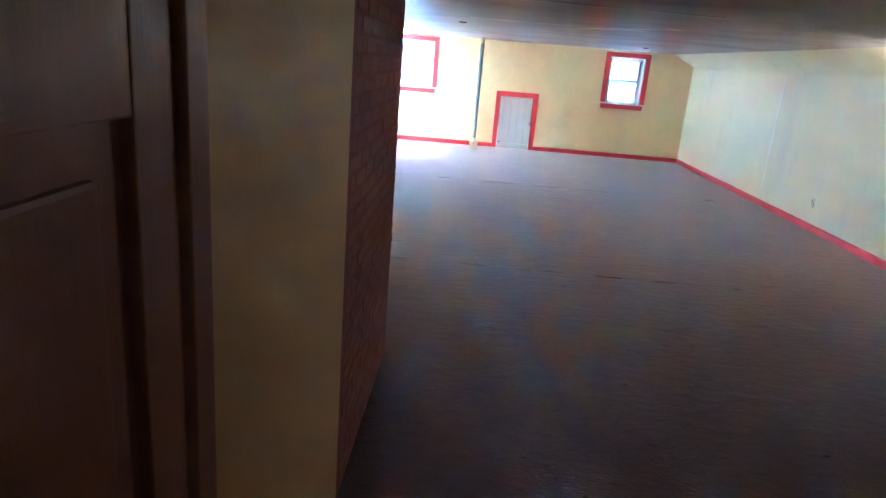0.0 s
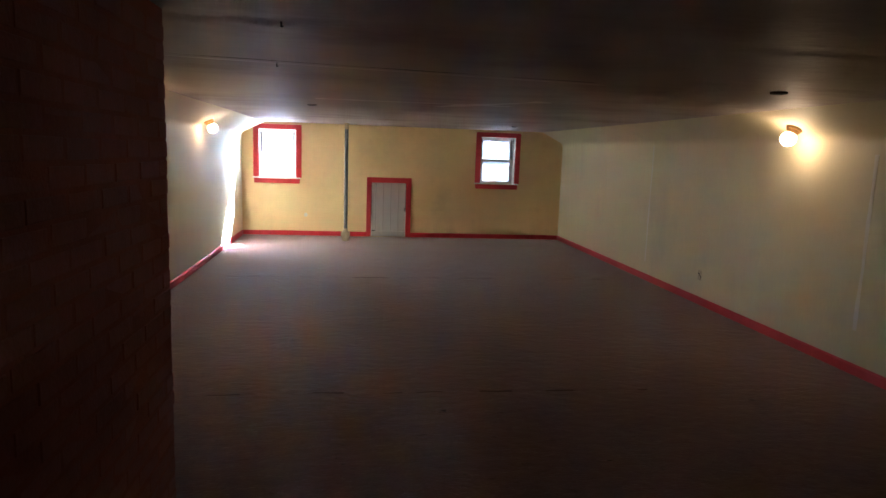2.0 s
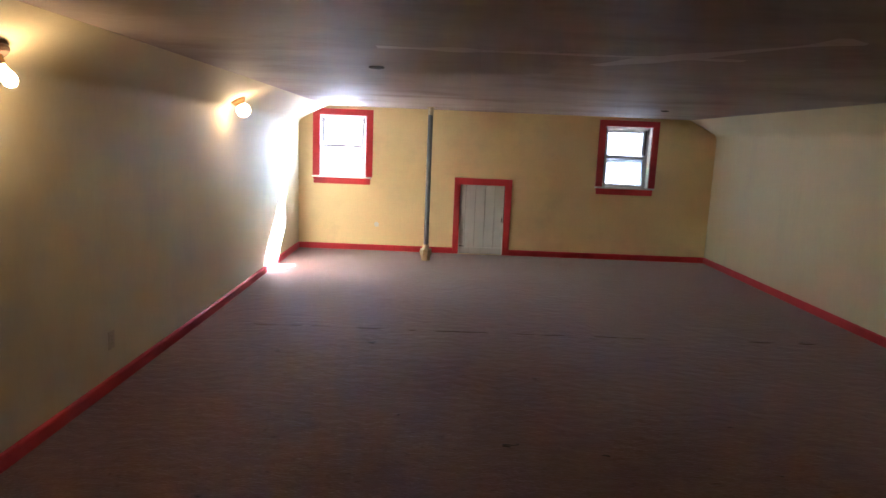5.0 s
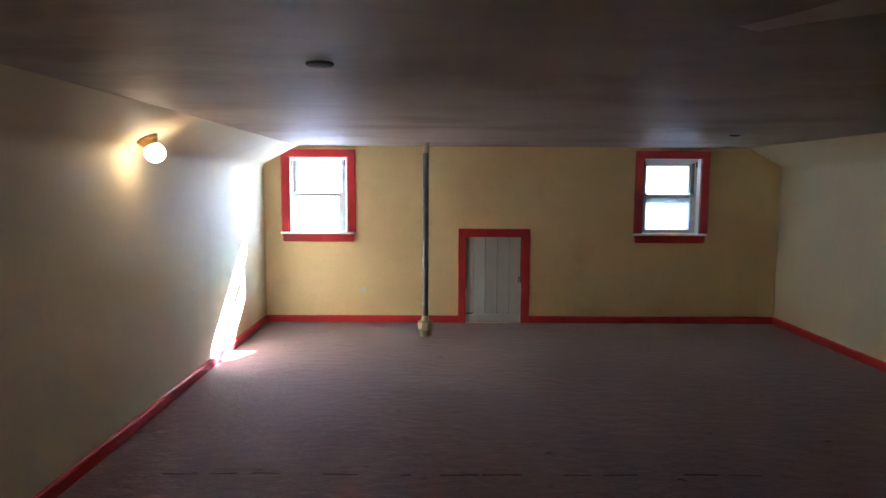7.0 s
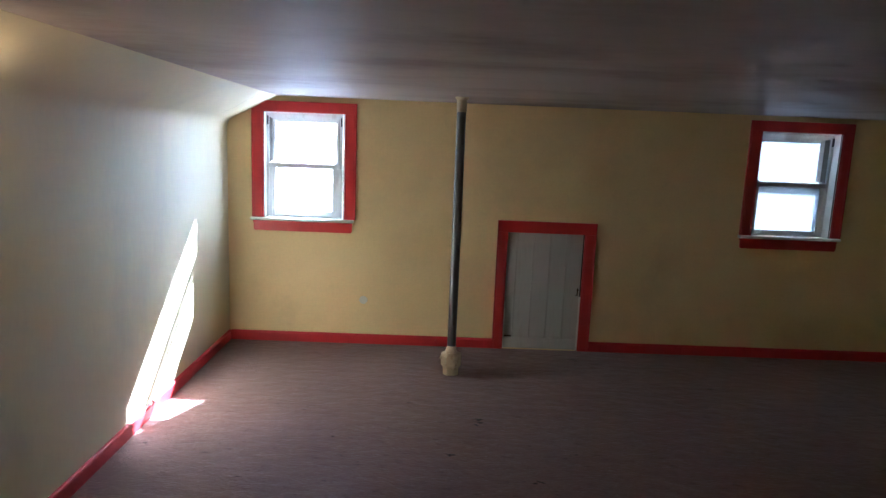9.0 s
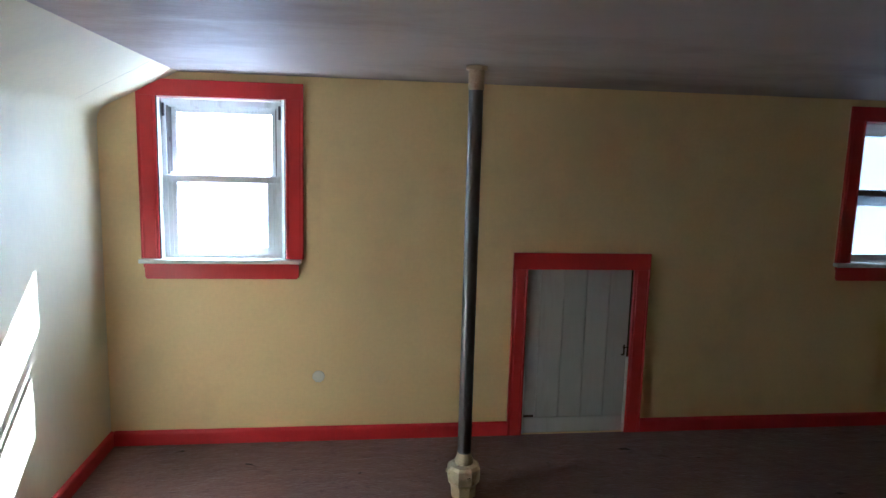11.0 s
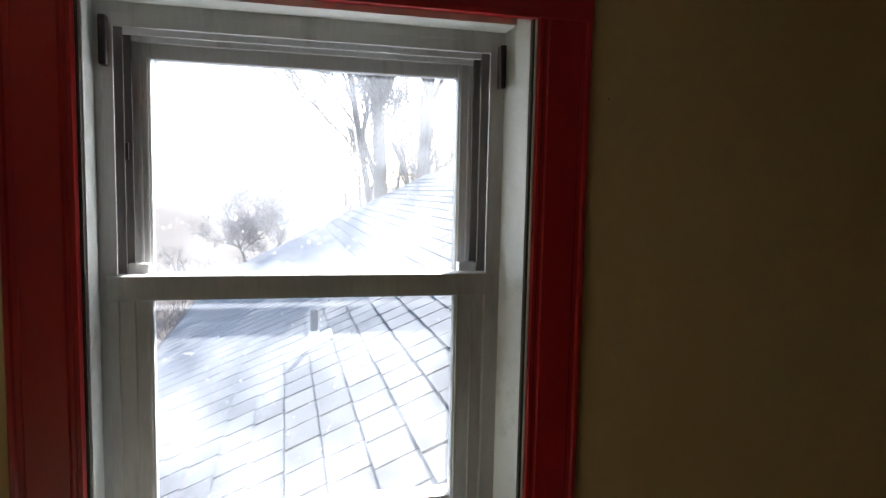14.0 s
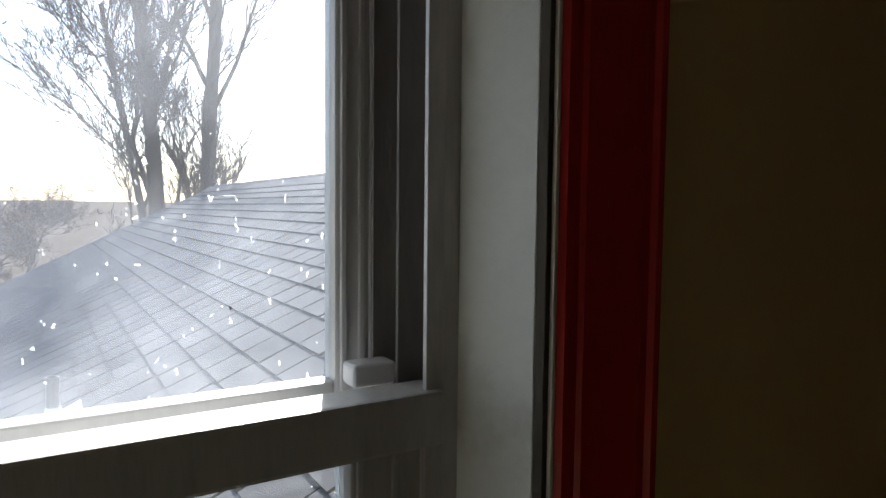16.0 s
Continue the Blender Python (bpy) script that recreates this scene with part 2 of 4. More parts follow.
FIELD = mat("dry_winter_grass", (0.105, 0.083, 0.068), 0.95, vary=0.16, big=0.05, fine=1.2, bump=0.4, stain=(0.150, 0.118, 0.085), stain_size=0.03, spec=0.05, depth=0.05)
SIDING = mat("white_siding", (0.7, 0.7, 0.68), 0.6)
POST = mat("weathered_post", (0.3, 0.27, 0.23), 0.9)


# ---- builders ----
def thing(name, place, label, category, group="", kind=""):
    ob = new(name)
    ob.location = place
    ob.empty_display_size = 0.1
    return tagged(ob, label, category, group, kind)


def part(name, bm, material, parent, label=""):
    me = bpy.data.meshes.new(name)
    bm.normal_update()
    bm.to_mesh(me)
    bm.free()
    me.materials.append(material)
    ob = new(name, me)
    if parent:
        ob.parent = parent
        top = parent.matrix_basis if not parent.parent else parent.parent.matrix_basis @ parent.matrix_parent_inverse @ parent.matrix_basis
        ob.matrix_parent_inverse = top.inverted()
    return tagged(ob, label)


def setting(name, bm, material, label="", category="structure"):
    return tagged(part(name, bm, material, None), label, category, kind="structure")


def smooth(ob, angle=40):
    ob.data.polygons.foreach_set("use_smooth", [True] * len(ob.data.polygons))
    ob.data.set_sharp_from_angle(angle=radians(angle))
    return ob


def bevel(bm, size, segs=2):
    if size:
        bmesh.ops.bevel(bm, geom=list(bm.edges), offset=size, segments=segs, affect="EDGES", profile=0.6, clamp_overlap=True)
    return bm


def box(x0, x1, y0, y1, z0, z1, soft=0.003, segs=2):
    bm = bmesh.new()
    bmesh.ops.create_cube(bm, size=1, matrix=Matrix.Translation(((x0 + x1) / 2, (y0 + y1) / 2, (z0 + z1) / 2)) @ Matrix.Diagonal((x1 - x0, y1 - y0, z1 - z0, 1)))
    return bevel(bm, soft, segs)


def merge(*parts):
    """Several pieces of one part in one mesh."""
    bm = parts[0]
    for other in parts[1:]:
        me = bpy.data.meshes.new("piece")
        other.to_mesh(me)
        other.free()
        bm.from_mesh(me)
        bpy.data.meshes.remove(me)
    return bm


def prism_y(outline, y0, y1, soft=0.0):
    """An outline in x and z, pushed from y0 to y1."""
    bm = bmesh.new()
    a = [bm.verts.new((x, y0, z)) for x, z in outline]
    c = [bm.verts.new((x, y1, z)) for x, z in outline]
    bm.faces.new(a)
    bm.faces.new(c[::-1])
    for i in range(len(a)):
        j = (i + 1) % len(a)
        bm.faces.new((a[j], a[i], c[i], c[j]))
    bmesh.ops.recalc_face_normals(bm, faces=bm.faces)
    return bevel(bm, soft)


def profile_x(outline, x0, x1):
    """An outline in y and z, pushed from x0 to x1."""
    bm = prism_y([(y, z) for y, z in outline], x0, x1)
    bm.transform(Matrix(((0, 1, 0, 0), (1, 0, 0, 0), (0, 0, 1, 0), (0, 0, 0, 1))))
    bmesh.ops.recalc_face_normals(bm, faces=bm.faces)
    return bm


def lathe(rings, n=32, m=Matrix()):
    """A turned shape from (radius, height) rings, placed by m."""
    bm = bmesh.new()
    rows = []
    for r, h in rings:
        if r < 1e-5:
            rows.append([bm.verts.new((0, 0, h))])
        else:
            rows.append([bm.verts.new((r * math.cos(2 * math.pi * i / n), r * math.sin(2 * math.pi * i / n), h)) for i in range(n)])
    for a, c in zip(rows, rows[1:]):
        for i in range(n):
            j = (i + 1) % n
            if len(a) == 1:
                bm.faces.new((a[0], c[j], c[i])) if len(c) > 1 else None
            elif len(c) == 1:
                bm.faces.new((a[i], a[j], c[0]))
            else:
                bm.faces.new((a[i], a[j], c[j], c[i]))
    for row, flip in ((rows[0], True), (rows[-1], False)):
        if len(row) > 2:
            bm.faces.new(row[::-1] if flip else row)
    bmesh.ops.recalc_face_normals(bm, faces=bm.faces)
    bm.transform(m)
    return bm


def wall_cells(xs, zs, solid, y0, y1):
    """A wall in the x-z plane made of the cells for which solid(i, k) holds, with real openings."""
    bm = bmesh.new()
    vs = {}

    def v(i, k, y):
        if (i, k, y) not in vs:
            vs[i, k, y] = bm.verts.new((xs[i], y, zs[k]))
        return vs[i, k, y]

    def full(i, k):
        return 0 <= i < len(xs) - 1 and 0 <= k < len(zs) - 1 and solid(i, k)

    for i in range(len(xs) - 1):
        for k in range(len(zs) - 1):
            if not full(i, k):
                continue
            bm.faces.new((v(i, k, y0), v(i + 1, k, y0), v(i + 1, k + 1, y0), v(i, k + 1, y0)))
            bm.faces.new((v(i, k + 1, y1), v(i + 1, k + 1, y1), v(i + 1, k, y1), v(i, k, y1)))
            for di, dk, p, q in ((-1, 0, (i, k), (i, k + 1)), (1, 0, (i + 1, k), (i + 1, k + 1)), (0, -1, (i, k), (i + 1, k)), (0, 1, (i, k + 1), (i + 1, k + 1))):
                if not full(i + di, k + dk):
                    bm.faces.new((v(*p, y0), v(*q, y0), v(*q, y1), v(*p, y1)))
    bmesh.ops.recalc_face_normals(bm, faces=bm.faces)
    return bm


# ---- the attic: x across, y along, z up; far wall at y = 14 ----
W, L, H, KNEE, SLOPE_X, SOUTH = 6.13, 14.0, 2.108, 1.893, 0.424, -0.9
WIN_DX = 4.19
LEAN = math.atan2(H - KNEE, SLOPE_X)

floor_bm = bmesh.new()
bmesh.ops.create_grid(floor_bm, x_segments=80, y_segments=180, size=0.5, matrix=pose(W / 2, (L + SOUTH) / 2, 0) @ Matrix.Diagonal((W + 0.3, L - SOUTH + 0.02, 1, 1)))
for v in floor_bm.verts:
    p = v.co
    v.co.z = 0.004 * noise.noise((p.x * 1.1, p.y * 1.1, 3.0)) + 0.003 * noise.noise((p.x * 4, p.y * 4, 7.0)) - 0.003
floor_bm = merge(floor_bm, box(-0.15, W + 0.15, SOUTH - 0.1, L + 0.16, -0.2, -0.02, 0))
floor = smooth(setting("floor", floor_bm, CARPET, "worn brown low-pile carpet over the attic floor", "floor"), 30)
for seam_y, x0, x1, seed in ((5.8, 1.1, 4.4, 1), (9.9, 0.5, 4.6, 2), (9.93, 4.7, 5.6, 5)):
    bm = bmesh.new()
    cols = []
    n = 200
    for i in range(n + 1):
        x = x0 + (x1 - x0) * i / n
        y = seam_y + 0.03 * noise.noise((x * 1.3, seed, 0)) + 0.010 * noise.noise((x * 9, seed, 2))
        hgt = -0.004 + 0.009 * max(0.0, noise.noise((x * 1.1, seed, 9)) + 0.4) + 0.004 * max(0.0, noise.noise((x * 5, seed, 5)) + 0.1)
        cols.append([bm.verts.new((x, y + dy, dz)) for dy, dz in ((-0.014, -0.006), (-0.006, hgt * 0.6), (0.003, hgt * 0.55), (0.014, -0.006))])
    for a, c in zip(cols, cols[1:]):
        if noise.noise((a[0].co.x * 4.3, seed, 31.0)) < 0.02:
            continue
        for k in range(3):
            bm.faces.new((a[k], c[k], c[k + 1], a[k + 1]))
    smooth(part("carpet_seam", bm, SEAM, floor, "raised frayed seam across the carpet"), 80)

ceil_bm = bmesh.new()
bmesh.ops.create_grid(ceil_bm, x_segments=90, y_segments=260, size=0.5, matrix=pose(W / 2, (L + SOUTH) / 2, H, 180) @ Matrix.Diagonal((W - 2 * SLOPE_X + 0.004, L - SOUTH, 1, 1)))
for v in ceil_bm.verts:
    p = v.co
    edge = min(1.0, (p.x - SLOPE_X) / 0.3, (W - SLOPE_X - p.x) / 0.3, (L - p.y) / 0.3)
    rise = 0.010 * noise.noise((p.x * 0.5, p.y * 1.2, 11.0)) + 0.004 * noise.noise((p.x * 1.5, p.y * 4.0, 4.0))
    for sy in (1.6, 4.05, 5.25, 6.5, 7.75, 8.95, 11.4, 12.6):
        d = p.y - sy - 0.03 * noise.noise((p.x * 0.6, sy, 0))
        rise += 0.008 * math.exp(-(d / 0.05) ** 2)
    v.co.z = H + max(edge, 0.0) * max(rise, -0.002) + (0.0 if edge < 0.02 else 0.002)
ceil_bm = merge(ceil_bm, box(SLOPE_X - 0.01, W - SLOPE_X + 0.01, SOUTH - 0.1, L + 0.16, H + 0.03, H + 0.16, 0))
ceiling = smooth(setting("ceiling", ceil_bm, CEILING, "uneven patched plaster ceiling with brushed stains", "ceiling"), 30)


def ceiling_patch(points, width, seed):
    """A ragged strip of filler along a line of points, lying on the ceiling."""
    bm = bmesh.new()
    rows = []
    for (ax, ay), (bx, by) in zip(points, points[1:]):
        for i in range(30):
            f = i / 29
            x, y = ax + (bx - ax) * f, ay + (by - ay) * f
            w = width * max(0.12, 0.6 + 1.1 * noise.noise((x * 3.5, y * 3.5, seed)) * (1 if 0 < f < 1 else 0.2))
            nx, ny = -(by - ay), bx - ax
            k = w / math.hypot(nx, ny)
            rows.append([bm.verts.new((x + nx * k * q, y + ny * k * q, H - 0.0006 - (0.0012 if q == 0 else 0))) for q in (-1, 0, 1)])
    for a, c in zip(rows, rows[1:]):
        for k in range(2):
            if (a[k].co - c[k].co).length > 1e-4:
                bm.faces.new((a[k], a[k + 1], c[k + 1], c[k]))
    return smooth(part("filler_patch", bm, PATCH, ceiling, "pale brushed filler patch"), 80)


def ceiling_crack(points, width, seed):
    """A thin dark open joint along a line of points."""
    bm = bmesh.new()
    for (ax, ay), (bx, by) in zip(points, points[1:]):
        row = None
        for i in range(41):
            f = i / 40
            x, y = ax + (bx - ax) * f, ay + (by - ay) * f + 0.012 * noise.noise((ax + (bx - ax) * f * 3, seed, 1.0))
            w = width * max(0.1, 0.6 + 1.2 * noise.noise((x * 2.2, seed, 8.0)))
            nxt = [bm.verts.new((x, y + q * w, H - 0.0008)) for q in (-1, 1)]
            if row:
                bm.faces.new((row[0], row[1], nxt[1], nxt[0]))
            row = nxt
    return part("joint_crack", bm, CAULK, ceiling, "dark open joint between ceiling boards")


ceiling_crack([(0.8, 5.06), (2.0, 5.25), (3.6, 5.47)], 0.017, 3)
ceiling_patch([(0.9, 5.18), (2.1, 5.37), (3.7, 5.58)], 0.026, 6)
ceiling_patch([(1.75, 7.78), (3.6, 7.74)], 0.075, 1)
ceiling_patch([(2.95, 8.15), (3.2, 7.80), (3.75, 7.05)], 0.11, 2)


def bow(y):
    """The west knee wall bulges a little into the room away from the end wall."""
    f = min(max((L - y) / 4.5, 0.0), 1.0)
    return 0.042 * f * f * (3 - 2 * f)


def run_west(outline, y0, y1, n=48):
    """An outline in x and z, run along the bowed west wall."""
    bm = bmesh.new()
    rows = [[bm.verts.new((x + bow(y), y, z)) for x, z in outline] for y in (y0 + (y1 - y0) * i / n for i in range(n + 1))]
    k = len(outline)
    for a, c in zip(rows, rows[1:]):
        for i in range(k):
            bm.faces.new((a[i], a[(i + 1) % k], c[(i + 1) % k], c[i]))
    bm.faces.new(rows[0]), bm.faces.new(rows[-1])
    bmesh.ops.recalc_face_normals(bm, faces=bm.faces)
    return bm


def slope_outline():
    """The sloping strip in x and z, rounded where it meets the knee wall."""
    c, e, k = 0.0015, 0.065, 0.065 * math.cos(LEAN)
    cove = [((1 - f) ** 2 * c + 2 * f * (1 - f) * c + f * f * k, (1 - f) ** 2 * (KNEE - e) + 2 * f * (1 - f) * KNEE + f * f * (KNEE + k * math.tan(LEAN))) for f in [i / 8 for i in range(9)]]
    return [(-0.17, KNEE - e)] + cove + [(SLOPE_X, H), (SLOPE_X, H + 0.14), (-0.17, H + 0.14)]


smooth(setting("ceiling_slope_west", run_west(slope_outline(), SOUTH - 0.1, L + 0.16), WALL_CREAM, "pale cream painted sloping ceiling strip", "ceiling"), 28)
smooth(setting("ceiling_slope_east", prism_y([(W - x, z) for x, z in slope_outline()], SOUTH - 0.1, L + 0.16), WALL_CREAM, "pale cream painted sloping ceiling strip", "ceiling"), 28)
bm = bmesh.new()
rows = []
for i in range(25):
    f = i / 24
    x, y = 0.05 + 0.36 * f, 13.624 - 0.055 * f + 0.006 * noise.noise((f * 6, 7, 0))
    z = KNEE + x * math.tan(LEAN) - 0.0012
    rows.append([bm.verts.new((x, y + d, z)) for d in (-0.0012, 0.0012)])
for a, c in zip(rows, rows[1:]):
    bm.faces.new((a[0], a[1], c[1], c[0]))
part("crack", bm, CAULK, bpy.data.objects["ceiling_slope_west"], "thin dark crack in the painted board")
setting("wall_west", run_west([(-0.2, -0.2), (0.0, -0.2), (0.0, KNEE + 0.035), (-0.2, KNEE + 0.035)], SOUTH - 0.1, L), WALL_CREAM, "pale cream painted knee wall", "wall")
setting("wall_east", box(W, W + 0.16, SOUTH - 0.1, L, -0.2, KNEE - 0.002, 0), WALL_CREAM, "pale cream painted knee wall with filled joints", "wall")
setting("wall_south", box(-0.16, W + 0.16, SOUTH - 0.16, SOUTH, -0.2, H + 0.1, 0), WALL_HALL, "plain ochre painted end wall", "wall")
XS = [-0.16, 0.292, 0.997, 2.39, 3.09, 0.292 + WIN_DX, 0.997 + WIN_DX, W + 0.16]
ZS = [-0.2, 0.0, 1.055, 1.068, 1.992, H + 0.12]
wall_north = setting("wall_north", wall_cells(XS, ZS, lambda i, k: not ((i in (1, 5) and k == 3) or (i == 3 and k == 1)), L, L + 0.16), WALL_YELLOW, "yellow painted end wall with two windows and a low door", "wall")
part("patch", lathe([(0.0, 0.0), (0.036, 0.0), (0.034, 0.004), (0.02, 0.005), (0.0, 0.005)], 20, pose(1.168, L, 0.392, 90)), SPACKLE, wall_north, "round white filler patch")
for hx, hz in ((1.13, 1.86), (1.165, 1.135), (2.02, 1.45)):
    part("nail_hole", lathe([(0.0, -0.0004), (0.0014, -0.0004), (0.0012, 0.004)], 8, pose(hx, L - 0.0003, hz, -90)), CAULK, wall_north)
setting("partition_wall", box(1.375, 1.491, 1.422, 2.548, -0.01, H + 0.02, 0.002), WALL_HALL, "ochre painted stair partition beside the chimney", "wall")
setting("partition_wall_south", box(1.375, 1.491, SOUTH, 0.347, -0.01, H + 0.02, 0.002), WALL_HALL, "ochre painted stair partition", "wall")
setting("partition_wall_head", box(1.375, 1.491, 0.347, 1.422, 2.06, H + 0.02, 0.0), WALL_HALL, "ochre painted wall over the stair door", "wall")

wall_east = bpy.data.objects["wall_east"]
for jy, wid, z0, z1 in ((6.1, 0.035, 0.35, 1.75), (9.97, 0.03, 0.25, 1.86)):
    bm = box(W - 0.0022, W + 0.01, jy - wid / 2, jy + wid / 2, z0, z1, 0)
    bmesh.ops.subdivide_edges(bm, edges=[e for e in bm.edges if abs(e.verts[0].co.z - e.verts[1].co.z) > 0.5], cuts=24)
    for v in bm.verts:
        v.co.y += 0.012 * noise.noise((jy, v.co.z * 3, 0 if v.co.y < jy else 4))
    part("joint_filler", bm, SPACKLE, wall_east, "pale filler stripe over a board joint")


# ---- baseboards ----
def base_profile(depth):
    return [(0, 0), (depth, 0), (depth, 0.066), (depth * 0.75, 0.078), (depth * 0.35, 0.084), (0, 0.086)]


def base_x(name, x0, x1):
    return setting(name, profile_x([(L - d, z) for d, z in base_profile(0.018)], x0, x1), RED_FLOOR, "red painted baseboard along the end wall", "baseboard")


base_x("baseboard_north", 0.018, 2.312)
base_x("baseboard_north_east", 3.167, W - 0.018)
for name, x, s in (("baseboard_west", 0.0, 1), ("baseboard_east", W, -1)):
    bm = run_west(base_profile(0.018), SOUTH, L) if s > 0 else prism_y([(x - d, z) for d, z in base_profile(0.018)], SOUTH, L)
    setting(name, bm, RED_FLOOR, "scuffed red painted baseboard along the knee wall", "baseboard")


# ---- windows ----
def casing_profile(w):
    """Depth over width of a flat casing with beaded edges."""
    return [(0.0, 0.0), (0.0, 0.016), (0.004, 0.020), (0.010, 0.020), (0.013, 0.017), (0.018, 0.017), (0.021, 0.020),
            (w - 0.022, 0.020), (w - 0.019, 0.018), (w - 0.012, 0.018), (w - 0.009, 0.022), (w - 0.003, 0.022), (w, 0.018), (w, 0.0)]


def casing_side(x0, x1, z0, z1, flip):
    w = x1 - x0
    bm = bmesh.new()
    pts = [((x1 - a) if flip else (x0 + a), L - d) for a, d in casing_profile(w)]
    lo = [bm.verts.new((x, y, z0)) for x, y in pts]
    hi = [bm.verts.new((x, y, z1)) for x, y in pts]
    bm.faces.new(lo)
    bm.faces.new(hi[::-1])
    for i in range(len(lo)):
        j = (i + 1) % len(lo)
        bm.faces.new((lo[i], lo[j], hi[j], hi[i]))
    bmesh.ops.recalc_face_normals(bm, faces=bm.faces)
    return bm


def sash(name, parent, x0, x1, z0, z1, y0, y1, stile, top, bottom, glass):
    s = part(name, merge(box(x0, x0 + stile, y0, y1, z0, z1, 0.002), box(x1 - stile, x1, y0, y1, z0, z1, 0.002)), ALU, parent, "weathered aluminium sash")
    for xa in (x0 + 0.003, x0 + stile * 0.5, x0 + stile - 0.009, x1 - stile + 0.004, x1 - stile * 0.5, x1 - 0.008):
        part("bead", box(xa, xa + 0.005, y0 - 0.003, y0 + 0.001, z0 + 0.004, z1 - 0.004, 0.001), ALU, s)
    part("top_rail", box(x0 + stile, x1 - stile, y0 + 0.001, y1 - 0.001, z1 - top, z1, 0.002), ALU, s)
    part("bottom_rail", box(x0 + stile, x1 - stile, y0 + 0.001, y1 - 0.001, z0, z0 + bottom, 0.002), ALU, s)
    mid = (y0 + y1) / 2
    pane = part("pane", box(x0 + stile - 0.004, x1 - stile + 0.004, mid - 0.0015, mid + 0.0015, z0 + bottom - 0.004, z1 - top + 0.004, 0), glass, s, "frosted glass pane" if glass is FROSTED else "dirty glass pane with flecks")
    pane.visible_shadow = glass is FROSTED
    return s


def window(name, dx, clipped, label):
    w = thing(name, (0.64 + dx, L, 1.09), label, "window", kind="structure")
    X = lambda x: x + dx
    head = [(X(0.207), 1.979), (X(1.087), 1.979), (X(1.087), 2.066), (X(0.207), 2.066)]
    if clipped:
        k = (H - KNEE) / SLOPE_X
        head = [(X(0.207), 1.979), (X(1.087), 1.979), (X(1.087), 2.066), (X((2.062 - KNEE) / k), 2.066), (X(0.207), KNEE + k * 0.207 - 0.004)]
    part("head_casing", prism_y(head, L - 0.021, L - 0.0005, 0.0025), RED, w, "red painted head casing" + (" cut to the slope" if clipped else ""))
    part("side_casing", casing_side(X(0.207), X(0.307), 1.092, 1.979, True), RED, w, "red painted beaded casing")
    part("side_casing", casing_side(X(0.990), X(1.087), 1.092, 1.979, False), RED, w, "red painted beaded casing")
    part("head_bead", box(X(0.30), X(0.987), L - 0.025, L - 0.019, 1.977, 1.987, 0.002), RED, w)
    stool = box(X(0.199), X(1.072), L - 0.052, L - 0.0005, 1.068, 1.0915, 0.005, 3)
    part("stool", merge(stool, box(X(0.293), X(0.996), L, L + 0.052, 1.0685, 1.0905, 0.001)), WHITE, w, "white painted window stool with chipped paint")
    if clipped:
        rnd = random.Random(3)
        bm = bmesh.new()
        rim = [bm.verts.new((0.325 + 0.024 * math.cos(a) * rnd.uniform(0.6, 1.2) + 0.018, L - 0.018 + 0.018 * math.sin(a) * rnd.uniform(0.6, 1.2), 1.0935 + rnd.uniform(0.0, 0.007))) for a in [i * math.pi / 6 for i in range(12)]]
        mid = bm.verts.new((0.343, L - 0.018, 1.0925))
        for i in range(12):
            bm.faces.new((mid, rim[i], rim[(i + 1) % 12]))
        part("paint_flake", bm, WHITE, w, "curled flake of loose white paint")
    part("apron", prism_y([(X(0.216), 1.068), (X(0.216), 1.045), (X(0.222), 1.04), (X(0.222), 0.99), (X(0.232), 0.977), (X(1.046), 0.977), (X(1.058), 0.99), (X(1.06), 1.068)], L - 0.018, L - 0.0005, 0.002), RED, w, "red painted apron under the stool")
    part("jamb", box(X(0.2935), X(0.3135), L - 0.004, L + 0.052, 1.0915, 1.990, 0.001), WHITE, w, "white painted jamb")
    bm = bmesh.new()
    plan = [(0.959, 0.052), (0.982, -0.004), (0.9955, -0.004), (0.9955, 0.052)]
    lo, hi = [[bm.verts.new((X(x), L + y, z)) for x, y in plan] for z in (1.0915, 1.990)]
    bm.faces.new(lo), bm.faces.new(hi[::-1])
    for i in range(4):
        bm.faces.new((lo[i], lo[(i + 1) % 4], hi[(i + 1) % 4], hi[i]))
    bmesh.ops.recalc_face_normals(bm, faces=bm.faces)
    part("jamb", bevel(bm, 0.001), WHITE, w, "white painted jamb, slightly splayed")
    part("head_jamb", box(X(0.3135), X(0.959), L - 0.004, L + 0.052, 1.968, 1.990, 0.001), WHITE, w, "white painted head jamb")
    part("caulk", box(X(0.307), X(0.3115), L - 0.014, L - 0.004, 1.092, 1.978, 0), CAULK, w, "dark gap beside the casing")
    part("caulk", box(X(0.9822), X(0.9868), L - 0.014, L - 0.0045, 1.092, 1.978, 0.001), CAULK, w, "dark gap beside the casing")
    part("paint_edge", box(X(0.9868), X(0.990), L - 0.017, L - 0.001, 1.092, 1.978, 0.001), SPACKLE, w, "cream paint line along the casing")
    for xa in (0.2015, 1.0875):
        part("cut_in_line", box(X(xa), X(xa + 0.005), L - 0.003, L - 0.0005, 1.094, 1.90 if xa < 1 and clipped else 2.066, 0), CUT_IN, w, "paler hand-cut paint line beside the casing")
    if not clipped:
        part("cut_in_line", box(X(0.2015), X(1.0925), L - 0.003, L - 0.0005, 2.0665, 2.0715, 0), CUT_IN, w, "paler hand-cut paint line over the casing")
    part("track_clip", box(X(0.337), X(0.352), L + 0.0835, L + 0.0875, 1.735, 1.762, 0.001), DARK_CLIP, w, "small dark clip in the track")
    # storm window frame with its tracks
    f0, f1 = X(0.3135), X(0.959)
